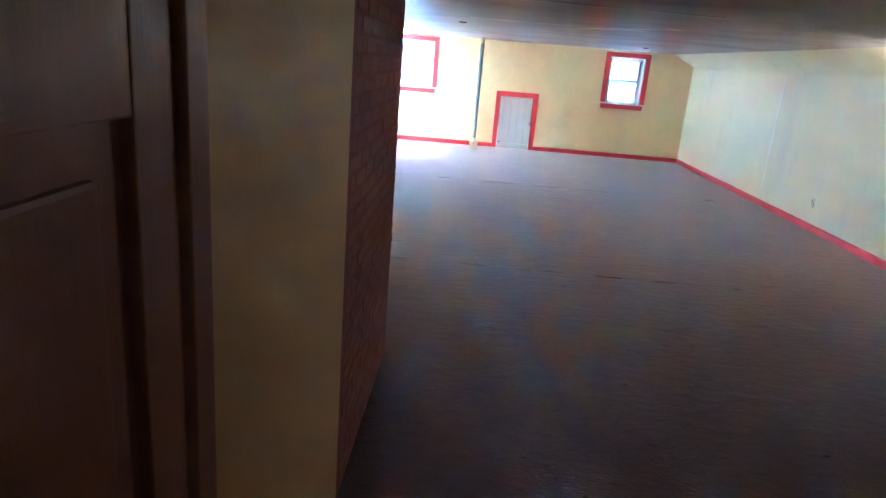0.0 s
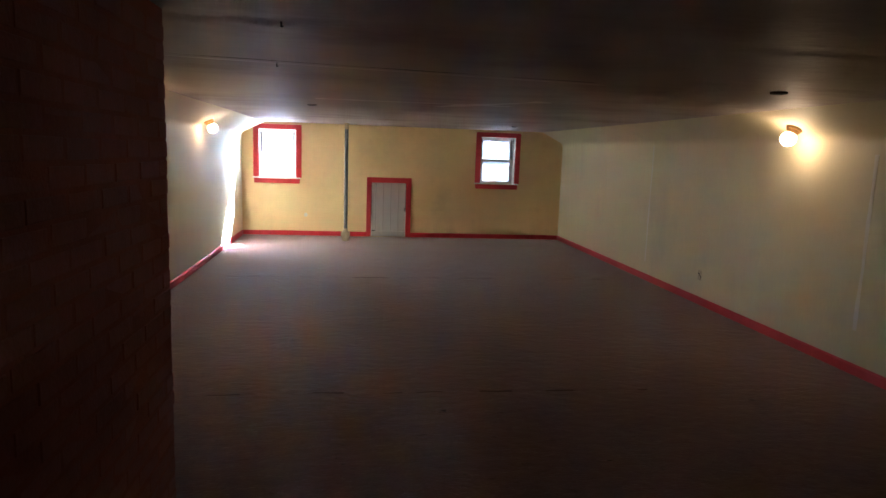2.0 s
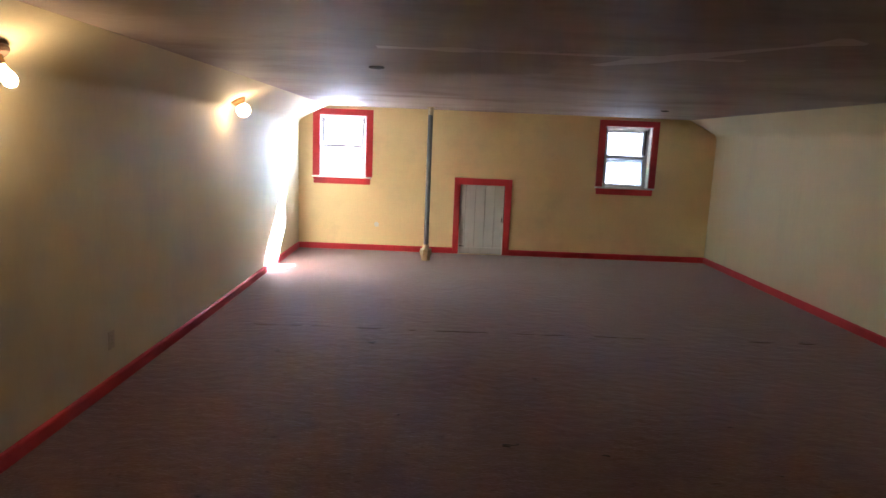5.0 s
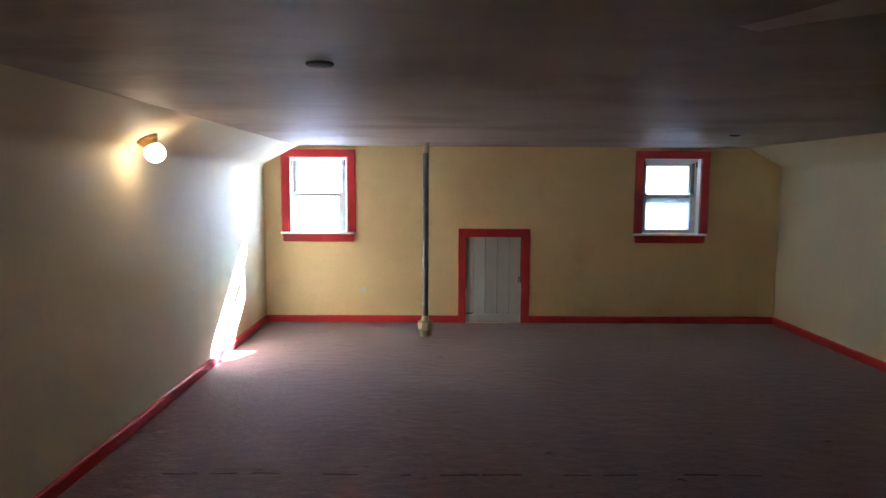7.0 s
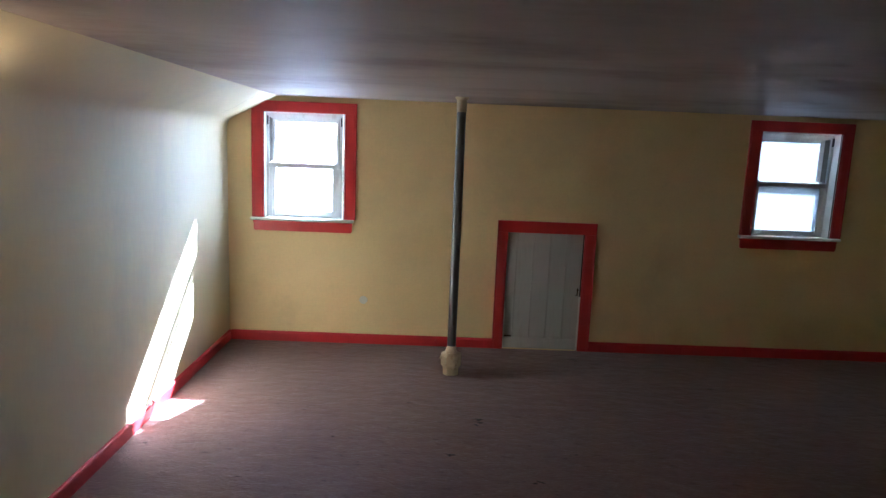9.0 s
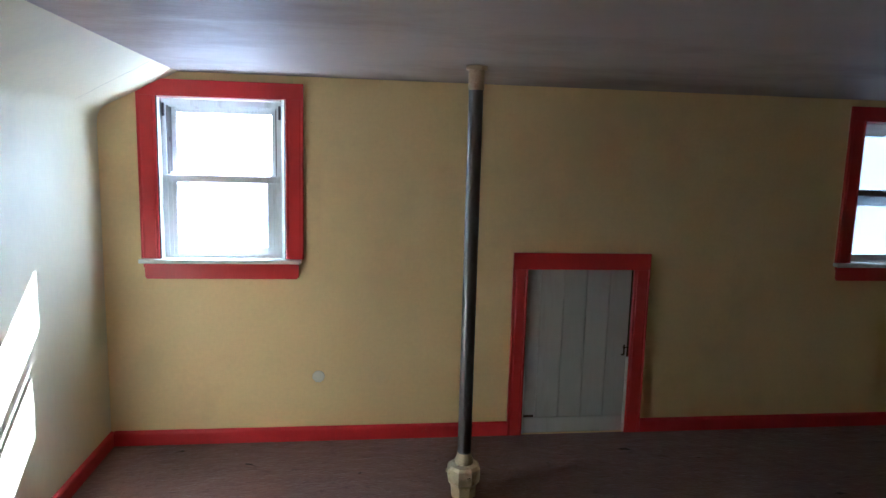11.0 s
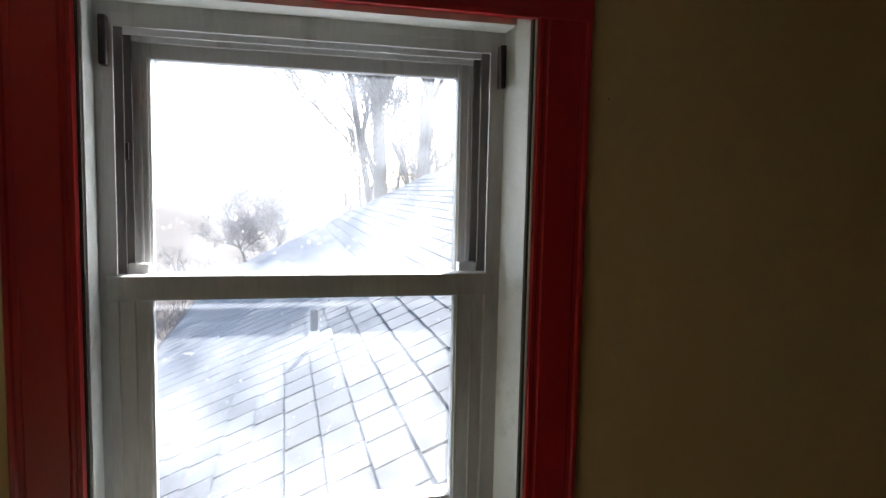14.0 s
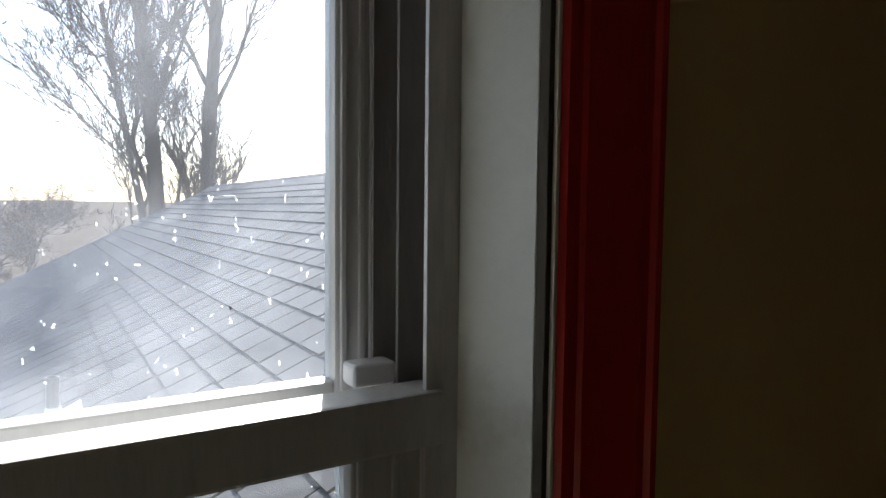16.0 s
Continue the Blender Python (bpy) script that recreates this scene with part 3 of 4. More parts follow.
    frame_ = part("storm_frame", merge(box(f0 - 0.018, f0 + 0.012, L + 0.0522, L + 0.158, 1.0915, 1.968, 0), box(f1 - 0.012, f1 + 0.034, L + 0.0522, L + 0.158, 1.0915, 1.968, 0),
                                       box(f0 - 0.018, f1 + 0.034, L + 0.0522, L + 0.158, 1.968, 1.988, 0), box(f0 + 0.012, f1 - 0.012, L + 0.0522, L + 0.158, 1.952, 1.968, 0), box(f0 + 0.012, f1 - 0.012, L + 0.052, L + 0.158, 1.0915, 1.100, 0.001)), ALU, w, "weathered aluminium storm frame")
    for y0, y1, d in ((0.052, 0.057, 0.026), (0.079, 0.083, 0.034), (0.088, 0.091, 0.024), (0.108, 0.112, 0.040), (0.122, 0.125, 0.036), (0.150, 0.158, 0.05)):
        part("track", box(f0 + 0.012, f0 + d, L + y0, L + y1, 1.100, 1.952, 0.0008), GRIME if y0 in (0.079, 0.108) else ALU, frame_)
        part("track", box(f1 - d, f1 - 0.012, L + y0, L + y1, 1.100, 1.952, 0.0008), GRIME if y0 in (0.079, 0.108) else ALU, frame_)
        if y0 != 0.088:
            part("track", box(f0 + d, f1 - d, L + y0, L + y1, 1.952 - d * 0.75, 1.952, 0.0008), ALU, frame_)
    sash("lower_sash", w, X(0.328), X(0.940), 1.100, 1.553, L + 0.058, L + 0.078, 0.061 if clipped else 0.038, 0.036, 0.050 if clipped else 0.036, GLASS_LOW if clipped else FROSTED)
    part("meeting_rail", box(X(0.322), X(0.946), L + 0.046, L + 0.082, 1.516, 1.555, 0.003), ALU, w, "weathered aluminium meeting rail")
    sash("upper_sash", w, X(0.340), X(0.934), 1.515, 1.936, L + 0.126, L + 0.148, 0.038, 0.036, 0.034, GLASS if clipped else FROSTED)
    for x in (0.345, 0.893):
        part("latch", box(X(x), X(x + 0.034), L + 0.084, L + 0.106, 1.553, 1.570, 0.004, 3), ALU, w, "small metal sash latch")
    for a, c in ((0.3235, 0.3345), (0.945, 0.956)):
        part("top_clip", box(X(a), X(c), L + 0.034, L + 0.054, 1.872, 1.945, 0.003), DARK_CLIP, w, "dark brown plastic top clip")
    part("sill_channel", box(X(0.365), X(0.92), L + 0.084, L + 0.106, 1.100, 1.112, 0.002), ALU, w)
    part("outer_sill", box(X(0.292), X(0.997), L + 0.158, L + 0.23, 1.06, 1.0895, 0.004), WHITE, w)
    return w


window("window_1", 0.0, True, "double-hung window with red casing tucked under the slope")
window("window_2", WIN_DX, False, "double-hung window with red casing and white jambs")


# ---- low access door in the end wall ----
door_1 = thing("door_1", (2.73, L, 0), "closed low plank door painted grey-white in a red casing", "door", kind="structure")
part("head_casing", box(2.312, 3.167, L - 0.021, L - 0.0005, 1.040, 1.140, 0.003), RED, door_1, "red painted head casing")
for a, c, flip in ((2.312, 2.402, True), (3.066, 3.167, False)):
    part("side_casing", casing_side(a, c, 0.0, 1.040, flip), RED, door_1, "red painted casing")
for a, c, ztop in ((2.402, 2.412, 0.42), (3.052, 3.066, 0.49)):
    part("bare_strip", box(a, c, L - 0.012, L - 0.001, 0.004, ztop, 0.001), WHITE, door_1, "unpainted strip along the casing")
for x0, x1, z0, z1 in ((2.306, 2.3115, 0.087, 1.1455), (3.1675, 3.173, 0.087, 1.1455), (2.3115, 3.1675, 1.1405, 1.1455)):
    part("cut_in_line", box(x0, x1, L - 0.003, L - 0.0005, z0, z1, 0), CUT_IN, door_1, "paler hand-cut paint line beside the casing")
xs = [2.405, 2.489, 2.634, 2.778, 2.922, 3.060]
for a, c in zip(xs, xs[1:]):
    part("plank", box(a + 0.002, c - 0.002, L + 0.004, L + 0.026, 0.105, 1.037, 0.0035), BOARD, door_1)
part("bottom_rail", box(2.405, 3.060, L + 0.001, L + 0.026, 0.006, 0.103, 0.003), BOARD, door_1, "plain board along the door foot")
part("leaf_backing", box(2.395, 3.085, L + 0.0265, L + 0.05, 0.0, 1.05, 0), IRON, door_1)
latch = part("latch", box(3.034, 3.044, L - 0.002, L + 0.005, 0.50, 0.565, 0.002), IRON, door_1, "blackened iron latch")
part("latch_bar", merge(box(3.028, 3.075, L - 0.008, L - 0.002, 0.548, 0.554, 0.001), box(3.020, 3.036, L - 0.010, L + 0.004, 0.50, 0.506, 0.001)), IRON, latch)
part("hinge", box(2.398, 2.478, L - 0.001, L + 0.0035, 0.108, 0.122, 0.001), IRON, door_1, "thin iron strap hinge")


# ---- stair door beside the chimney, closed ----
DX, DY = -0.045, -0.013
door_2 = thing("door_2", (1.50 + DX, 0.83 + DY, 0), "closed brown varnished panelled door to the stairs", "door", kind="structure")


def door_box(x0, x1, y0, y1, z0, z1, soft=0.003, segs=2):
    return box(x0 + DX, x1 + DX, y0 + DY, y1 + DY, z0, z1, soft, segs)


part("stile", door_box(1.495, 1.53, 0.40, 0.52, 0.006, 2.045, 0.004), WOOD, door_2)
part("stile", door_box(1.495, 1.53, 1.255, 1.362, 0.006, 2.045, 0.004), WOOD, door_2)
for z0, z1 in ((0.006, 0.24), (0.86, 0.99), (1.575, 2.045)):
    part("rail", door_box(1.496, 1.529, 0.52, 1.255, z0, z1, 0.004), WOOD, door_2)
for z0, z1 in ((0.24, 0.86), (0.99, 1.575)):
    p = part("panel", door_box(1.500, 1.512, 0.515, 1.26, z0, z1, 0), WOOD, door_2)
    part("raised_field", door_box(1.505, 1.522, 0.585, 1.19, z0 + 0.06, z1 - 0.06, 0.010, 2), WOOD, p)
part("knob", lathe([(0.0, 0.055), (0.018, 0.052), (0.026, 0.04), (0.024, 0.028), (0.010, 0.02), (0.010, 0.006), (0.024, 0.004), (0.024, 0.0)], 24, pose(1.53 + DX, 0.455 + DY, 0.98, 0, 90)), BRASS, door_2, "aged brass knob")
for y0, y1 in ((0.36, 0.395), (1.368, 1.435)):
    part("door_casing", door_box(1.44, 1.545, y0, y1, 0.0, 2.06, 0.004), WOOD, door_2, "dark brown door casing")
part("head_casing", door_box(1.44, 1.545, 0.395, 1.368, 2.05, 2.085, 0.003), WOOD, door_2)


# ---- pipe ----
PX, PY = 1.932, 13.305
pipe = thing("vent_stack", (PX, PY, 0), "grey steel vent pipe rising from a cream floor coupling", "pipe")
smooth(part("pipe", lathe([(0.0335, 0.15), (0.0335, 1.0), (0.0345, 1.01), (0.0335, 1.02), (0.0335, 2.0)], 36, pose(PX, PY, 0)), PIPE, pipe, "dull grey steel pipe"))
smooth(part("painted_top", lathe([(0.036, 2.0), (0.037, 2.02), (0.037, 2.106)], 36, pose(PX, PY, 0)), CREAM_PIPE, pipe, "cream painted pipe top"))
smooth(part("ceiling_ring", lathe([(0.046, 2.09), (0.05, 2.095), (0.05, 2.108)], 36, pose(PX, PY, 0)), CREAM_PIPE, pipe))
coupling = part("coupling", lathe([(0.05, 0.0), (0.064, 0.004), (0.066, 0.06), (0.074, 0.075), (0.084, 0.085), (0.086, 0.12), (0.085, 0.155), (0.074, 0.168), (0.05, 0.175), (0.0, 0.175)], 8, pose(PX, PY, 0, 0, 0, 20)), CREAM_PIPE, pipe, "cream painted faceted iron coupling")
smooth(part("collar", lathe([(0.046, 0.17), (0.047, 0.19), (0.040, 0.205), (0.0345, 0.23)], 32, pose(PX, PY, 0)), CREAM_PIPE, coupling))
for a in (40, 160, 280):
    part("bolt", lathe([(0.011, 0.0), (0.011, 0.012), (0.0, 0.014)], 6, pose(PX, PY, 0, 0, 0, a) @ pose(0.078, 0, 0.12, 0, 90)), CREAM_PIPE, coupling)


# ---- lamps on the slopes ----
def lamp_pose(x, y):
    """On the slope at x, y; z away from the slope, into the room."""
    west = x < W / 2
    z = KNEE + (x - bow(y) if west else W - x) * math.tan(LEAN)
    n = Vector((math.sin(LEAN) * (1 if west else -1), 0, -math.cos(LEAN)))
    return Matrix.Translation((x, y, z)) @ n.to_track_quat("Z", "Y").to_matrix().to_4x4()


def globe_lamp(x, y):
    m = lamp_pose(x, y)
    lamp = thing("globe_lamp", m.translation, "lit white glass globe lamp on a brass holder", "lamp", "lamps on the slopes")
    smooth(part("holder", lathe([(0.0, 0.0), (0.068, 0.0), (0.072, 0.006), (0.066, 0.014), (0.060, 0.018), (0.063, 0.026), (0.050, 0.040), (0.044, 0.058), (0.0, 0.058)], 36, m), BRASS, lamp, "aged brass holder"), 30)
    rings = [(0.040, 0.045)]
    for i in range(1, 17):
        a = math.pi * (0.16 + 0.84 * i / 16)
        rings.append((0.067 * math.sin(a) if i < 16 else 0.0, 0.106 - 0.066 * math.cos(a)))
    smooth(part("globe", lathe(rings, 12, m), GLOBE, lamp, "lit milk-glass globe"), 20)
    return lamp


globe_lamp(0.170, 10.60)
globe_lamp(W - 0.150, 6.90)
m = lamp_pose(0.190, 7.20)
bare = thing("bare_bulb_lamp", m.translation, "lit bare bulb in an old round ceiling holder", "lamp", "lamps on the slopes")
smooth(part("holder", lathe([(0.0, 0.0), (0.062, 0.0), (0.064, 0.012), (0.056, 0.018), (0.060, 0.026), (0.060, 0.036), (0.050, 0.046), (0.0, 0.046)], 36, m), PORCELAIN, bare, "dusty brown holder"), 30)
smooth(part("socket", lathe([(0.017, 0.046), (0.019, 0.05), (0.019, 0.082), (0.016, 0.088)], 24, m), BRASS, bare))
smooth(part("bulb", lathe([(0.013, 0.088), (0.014, 0.10), (0.020, 0.118), (0.028, 0.135), (0.031, 0.152), (0.028, 0.170), (0.016, 0.183), (0.0, 0.187)], 28, m), BULB, bare, "lit bare bulb"), 60)


# ---- ceiling boxes, outlets ----
def ceiling_cover(x, y, r):
    c = thing("ceiling_cover", (x, y, H), "dark round blank cover on the ceiling", "cover", "ceiling covers")
    smooth(part("plate", lathe([(r * 0.6, -0.009), (r, -0.007), (r * 1.05, -0.002), (r, 0.012), (0.0, 0.012)], 32, pose(x, y, H)), CAULK, c), 30)
    part("rim", lathe([(r * 0.45, -0.012), (r * 0.6, -0.011), (r * 0.6, -0.006), (r * 0.45, -0.006)], 28, pose(x, y, H)), IRON, c)
    part("screw", lathe([(0.005, -0.014), (0.005, -0.006)], 8, pose(x + r * 0.3, y, H)), IRON, c)
    return c


ceiling_cover(1.655, 8.72, 0.049)
ceiling_cover(4.665, 12.02, 0.045)
ceiling_cover(4.87, 5.53, 0.052)
for hx, hy in ((1.70, 5.35), (1.87, 4.10)):
    hook = thing("ceiling_hook", (hx, hy, H), "small dark hook in the ceiling plaster", "hook", "ceiling hooks")
    part("screw_eye", lathe([(0.002, -0.016), (0.0035, -0.013), (0.0035, 0.015)], 10, pose(hx, hy, H)), IRON, hook)
    part("bent_tip", lathe([(0.002, 0.0), (0.002, 0.009)], 8, pose(hx, hy, H - 0.015, 0, 70)), IRON, hook)


def outlet(x, y, z, s):
    o = thing("wall_outlet", (x, y, z), "ivory duplex outlet plate on the knee wall", "outlet", "wall outlets")
    part("plate", box(min(x, x + s * 0.0065), max(x, x + s * 0.0065), y - 0.036, y + 0.036, z - 0.058, z + 0.058, 0.002), PLATE, o)
    for dz in (-0.022, 0.022):
        so = part("socket", box(min(x + s * 0.005, x + s * 0.009), max(x + s * 0.005, x + s * 0.009), y - 0.016, y + 0.016, z + dz - 0.014, z + dz + 0.014, 0.002), PLATE, o)
        for dy in (-0.006, 0.006):
            part("slot", box(min(x + s * 0.008, x + s * 0.0095), max(x + s * 0.008, x + s * 0.0095), y + dy - 0.0012, y + dy + 0.0012, z + dz - 0.004, z + dz + 0.006, 0), IRON, so)
    part("screw", lathe([(0.0035, 0.0), (0.003, 0.0015)], 8, pose(x + s * 0.006, y, z, 0, 90 * s)), IRON, o)
    return o


outlet(bow(8.35), 8.35, 0.318, 1)
right_outlet = outlet(W, 8.50, 0.338, -1)
wire = bpy.data.curves.new("loose_cord", "CURVE")
wire.dimensions, wire.bevel_depth, wire.bevel_resolution = "3D", 0.003, 2
sp = wire.splines.new("BEZIER")
pts = [(W - 0.012, 8.50, 0.36), (W - 0.04, 8.47, 0.37), (W - 0.035, 8.42, 0.33), (W - 0.03, 8.44, 0.30)]
sp.bezier_points.add(len(pts) - 1)
for bp, co in zip(sp.bezier_points, pts):
    bp.co, bp.handle_left_type, bp.handle_right_type = co, "AUTO", "AUTO"
wire.materials.append(IRON)
cord = new("cord", wire)
cord.parent, cord.matrix_parent_inverse = right_outlet, right_outlet.matrix_basis.inverted()


# ---- chimney: dark painted brick ----
CX0, CX1, CY0, CY1 = 0.86, 1.480, 2.552, 3.985
chimney = thing("chimney", ((CX0 + CX1) / 2, (CY0 + CY1) / 2, 0), "dark red-brown painted brick chimney rising through the attic", "chimney", kind="structure")
part("core", box(CX0 + 0.02, CX1 - 0.0012, CY0 + 0.004, CY1 - 0.006, -0.01, H + 0.03, 0), MORTAR, chimney, "recessed dark mortar")


def brick_mesh(lx, ly, lz, seed):
    rnd = random.Random(seed)
    bm = box(-lx / 2, lx / 2, -ly / 2, ly / 2, -lz / 2, lz / 2, 0.004, 1)
    for v in bm.verts:
        v.co += Vector((rnd.uniform(-1, 1), rnd.uniform(-1, 1), rnd.uniform(-1, 1))) * 0.0014
    me = bpy.data.meshes.new("brick")
    bm.to_mesh(me)
    bm.free()
    me.materials.append(BRICK)
    return me


LY, LZ, JOINT = 0.195, 0.0565, 0.010
longs = [brick_mesh(0.095, LY, LZ, i) for i in range(5)]
shorts = [brick_mesh(0.095, 0.0925, LZ, i + 9) for i in range(4)]
rnd = random.Random(4)
course = 0
z = LZ / 2 + 0.003
while z + LZ / 2 < H + 0.01:
    y = CY1 - (0.0 if course % 2 == 0 else 0.0)
    first = course % 2 == 1
    while y > CY0 + 0.03:
        length = 0.0925 if first or y - CY0 < LY + 0.02 else LY
        first = False
        ob = new("brick", rnd.choice(shorts if length < 0.1 else longs))
        ob.parent = chimney
        ob.matrix_parent_inverse = chimney.matrix_basis.inverted()
        ob.location = (CX1 - 0.0475 + rnd.uniform(-0.0012, 0.0020), max(y - length / 2, CY0 + length / 2) + rnd.uniform(-0.006, 0.005), z + rnd.uniform(-0.0015, 0.0015))
        ob.rotation_euler = (rnd.uniform(-0.008, 0.008), 0, rnd.uniform(-0.012, 0.012))
        y -= length + JOINT
    z += LZ + JOINT
    course += 1


# ---- outside ----
GROUND = -3.4
bm = bmesh.new()
rings = [0, 4, 9, 16, 25, 38, 55, 80, 120, 180, 270, 400, 600, 900, 1400, 2200]
prev = None
for r in rings:
    row = []
    for i in range(64):
        a = 2 * math.pi * i / 64
        x, y = 2 + r * math.cos(a), 10 + r * math.sin(a)
        zz = GROUND + (0 if r < 20 else 0.5 * noise.noise((x * 0.03, y * 0.03, 1)) + 0.0105 * max(0, r - 60) ** 0.97)
        row.append(bm.verts.new((x, y, zz)))
    if prev:
        for i in range(64):
            j = (i + 1) % 64
            bm.faces.new((prev[i], prev[j], row[j], row[i]))
    prev = row
bmesh.ops.remove_doubles(bm, verts=bm.verts, dist=0.001)
bmesh.ops.recalc_face_normals(bm, faces=bm.faces)
smooth(setting("ground", bm, FIELD, "dry tan winter grass rising to a far field", "ground"), 80)

# lower wing with a shingled roof; the ridge runs away from the window
RX, RZ, PITCH = 2.79, 1.955, 0.5
wing = thing("house_wing", (RX, 19, GROUND), "lower house wing with a grey shingled gable roof", "house")
Y0, Y1, YSTEP, XE1, XE2 = L + 0.165, 23.3, 18.55, -0.5, -2.6
rz = lambda x: RZ - PITCH * abs(x - RX)
bm = bmesh.new()
for xa, ya, yb in ((XE1, YSTEP, Y1), (XE2, Y0, YSTEP)):
    top = [bm.verts.new((x, y, rz(x) - 0.012)) for x, y in ((RX, ya), (RX, yb), (xa, yb), (xa, ya))]
    low = [bm.verts.new(v.co - Vector((0, 0, 0.14))) for v in top]
    bm.faces.new(top)
    bm.faces.new(low[::-1])
    for i in range(4):
        j = (i + 1) % 4
        bm.faces.new((top[i], low[i], low[j], top[j]))
top = [bm.verts.new((x, y, rz(x) - 0.012)) for x, y in ((RX, Y0), (7.0, Y0), (7.0, Y1), (RX, Y1))]
low = [bm.verts.new(v.co - Vector((0, 0, 0.14))) for v in top]
bm.faces.new(top)
bm.faces.new(low[::-1])
for i in range(4):
    j = (i + 1) % 4
    bm.faces.new((top[i], low[i], low[j], top[j]))
bmesh.ops.recalc_face_normals(bm, faces=bm.faces)
roof = part("roof", bm, UNDERLAY, wing, "grey three-tab shingle roof")
part("wall", prism_y([(-0.1, GROUND), (6.6, GROUND), (6.6, rz(6.6) - 0.16), (RX, RZ - 0.16), (-0.1, rz(-0.1) - 0.16)], YSTEP, Y1 - 0.3), SIDING, wing, "white clapboard wall")
part("wall", prism_y([(-2.2, GROUND), (6.6, GROUND), (6.6, rz(6.6) - 0.16), (RX, RZ - 0.16), (-2.2, rz(-2.2) - 0.16)], Y0, YSTEP - 0.3), SIDING, wing, "white clapboard wall")

EXPOSE, TAB, GAP = 0.127, 0.178, 0.012
TILT = math.atan(PITCH)


def tab_mesh(width, seed):
    rnd = random.Random(seed)
    bm = box(0, EXPOSE + 0.012, GAP / 2, width - GAP / 2, 0, 0.009, 0)
    for v in bm.verts:
        v.co += Vector((rnd.uniform(-0.0015, 0.0015), rnd.uniform(-0.001, 0.001), 0.0))
        if v.co.x < 0.01 and v.co.z > 0.002:
            v.co.z += rnd.uniform(-0.001, 0.001)
    me = bpy.data.meshes.new("shingle")
    bm.to_mesh(me)
    bm.free()
    me.materials.append(SHINGLE)
    return me


tabs = [tab_mesh(TAB, i) for i in range(6)]
rnd = random.Random(8)
rest_v, rest_f = [], []
slope_len = (RX - XE2) / math.cos(TILT)
n_course = int(slope_len / EXPOSE)
west_turn = Matrix.Rotation(-TILT, 4, "Y")
near_count = 0
for c in range(n_course + 1):
    up = slope_len - (n_course - c + 0.35) * EXPOSE
    x = XE2 + up * math.cos(TILT)
    y_end = Y1 if x > XE1 - 0.02 else YSTEP
    if x > RX - 0.03:
        continue
    y = Y0 - rnd.uniform(0.0, 0.01) - (c * 0.047) % TAB + 0.05 - TAB
    while y < y_end - 0.05:
        m = Matrix.Translation((x, y + rnd.uniform(-0.004, 0.004), rz(x) - 0.003)) @ west_turn @ Matrix.Rotation(rnd.uniform(0.060, 0.072), 4, "Y")
        if near_count < 300 and 14.45 < y < 16.9 and 0.2 < x < 1.7 and y > Y0:
            ob = new("shingle", rnd.choice(tabs))
            ob.parent = roof
            ob.matrix_basis = m
            near_count += 1
        elif y > Y0 - 0.02:
            w = min(TAB, y_end + 0.02 - y)
            k = len(rest_v)
            for px, py, pz in ((0, GAP / 2, 0), (EXPOSE + 0.012, GAP / 2, 0), (EXPOSE + 0.012, w - GAP / 2, 0), (0, w - GAP / 2, 0),
                               (0, GAP / 2, 0.009), (EXPOSE + 0.012, GAP / 2, 0.009), (EXPOSE + 0.012, w - GAP / 2, 0.009), (0, w - GAP / 2, 0.009)):
                rest_v.append(m @ Vector((px, py, pz)))
            rest_f += [tuple(k + i for i in q) for q in ((4, 5, 6, 7), (0, 1, 5, 4), (1, 2, 6, 5), (2, 3, 7, 6), (3, 0, 4, 7))]
        y += TAB
east_turn = Matrix.Rotation(math.pi, 4, "Z") @ west_turn
c = 0
x = 6.98
while x > RX + 0.05:
    y = Y0 + TAB + (c * 0.047) % TAB
    while y < Y1:
        m = Matrix.Translation((x, y, rz(x) - 0.003)) @ east_turn @ Matrix.Rotation(rnd.uniform(0.060, 0.072), 4, "Y")
        k = len(rest_v)
        for px, py, pz in ((0, GAP / 2, 0), (EXPOSE + 0.012, GAP / 2, 0), (EXPOSE + 0.012, TAB - GAP / 2, 0), (0, TAB - GAP / 2, 0),
                           (0, GAP / 2, 0.009), (EXPOSE + 0.012, GAP / 2, 0.009), (EXPOSE + 0.012, TAB - GAP / 2, 0.009), (0, TAB - GAP / 2, 0.009)):
            rest_v.append(m @ Vector((px, py, pz)))
        rest_f += [tuple(k + i for i in q) for q in ((4, 5, 6, 7), (0, 1, 5, 4), (1, 2, 6, 5), (2, 3, 7, 6), (3, 0, 4, 7))]
        y += TAB
    x -= EXPOSE * math.cos(TILT)
    c += 1
me = bpy.data.meshes.new("shingles_far")
me.from_pydata(rest_v, [], rest_f)
me.materials.append(SHINGLE)
far_tabs = new("shingles_far", me)
far_tabs.parent = roof
tagged(far_tabs, kind="stuff")
y = Y0
while y < Y1:
    bm = prism_y([(RX - 0.13, rz(RX - 0.13) - 0.004), (RX, RZ + 0.004), (RX + 0.13, rz(RX + 0.13) - 0.004), (RX + 0.13, rz(RX + 0.13) + 0.006), (RX, RZ + 0.016), (RX - 0.13, rz(RX - 0.13) + 0.006)], y, min(y + 0.25, Y1 + 0.02))
    part("ridge_cap", bm, SHINGLE, roof)
    y += 0.253

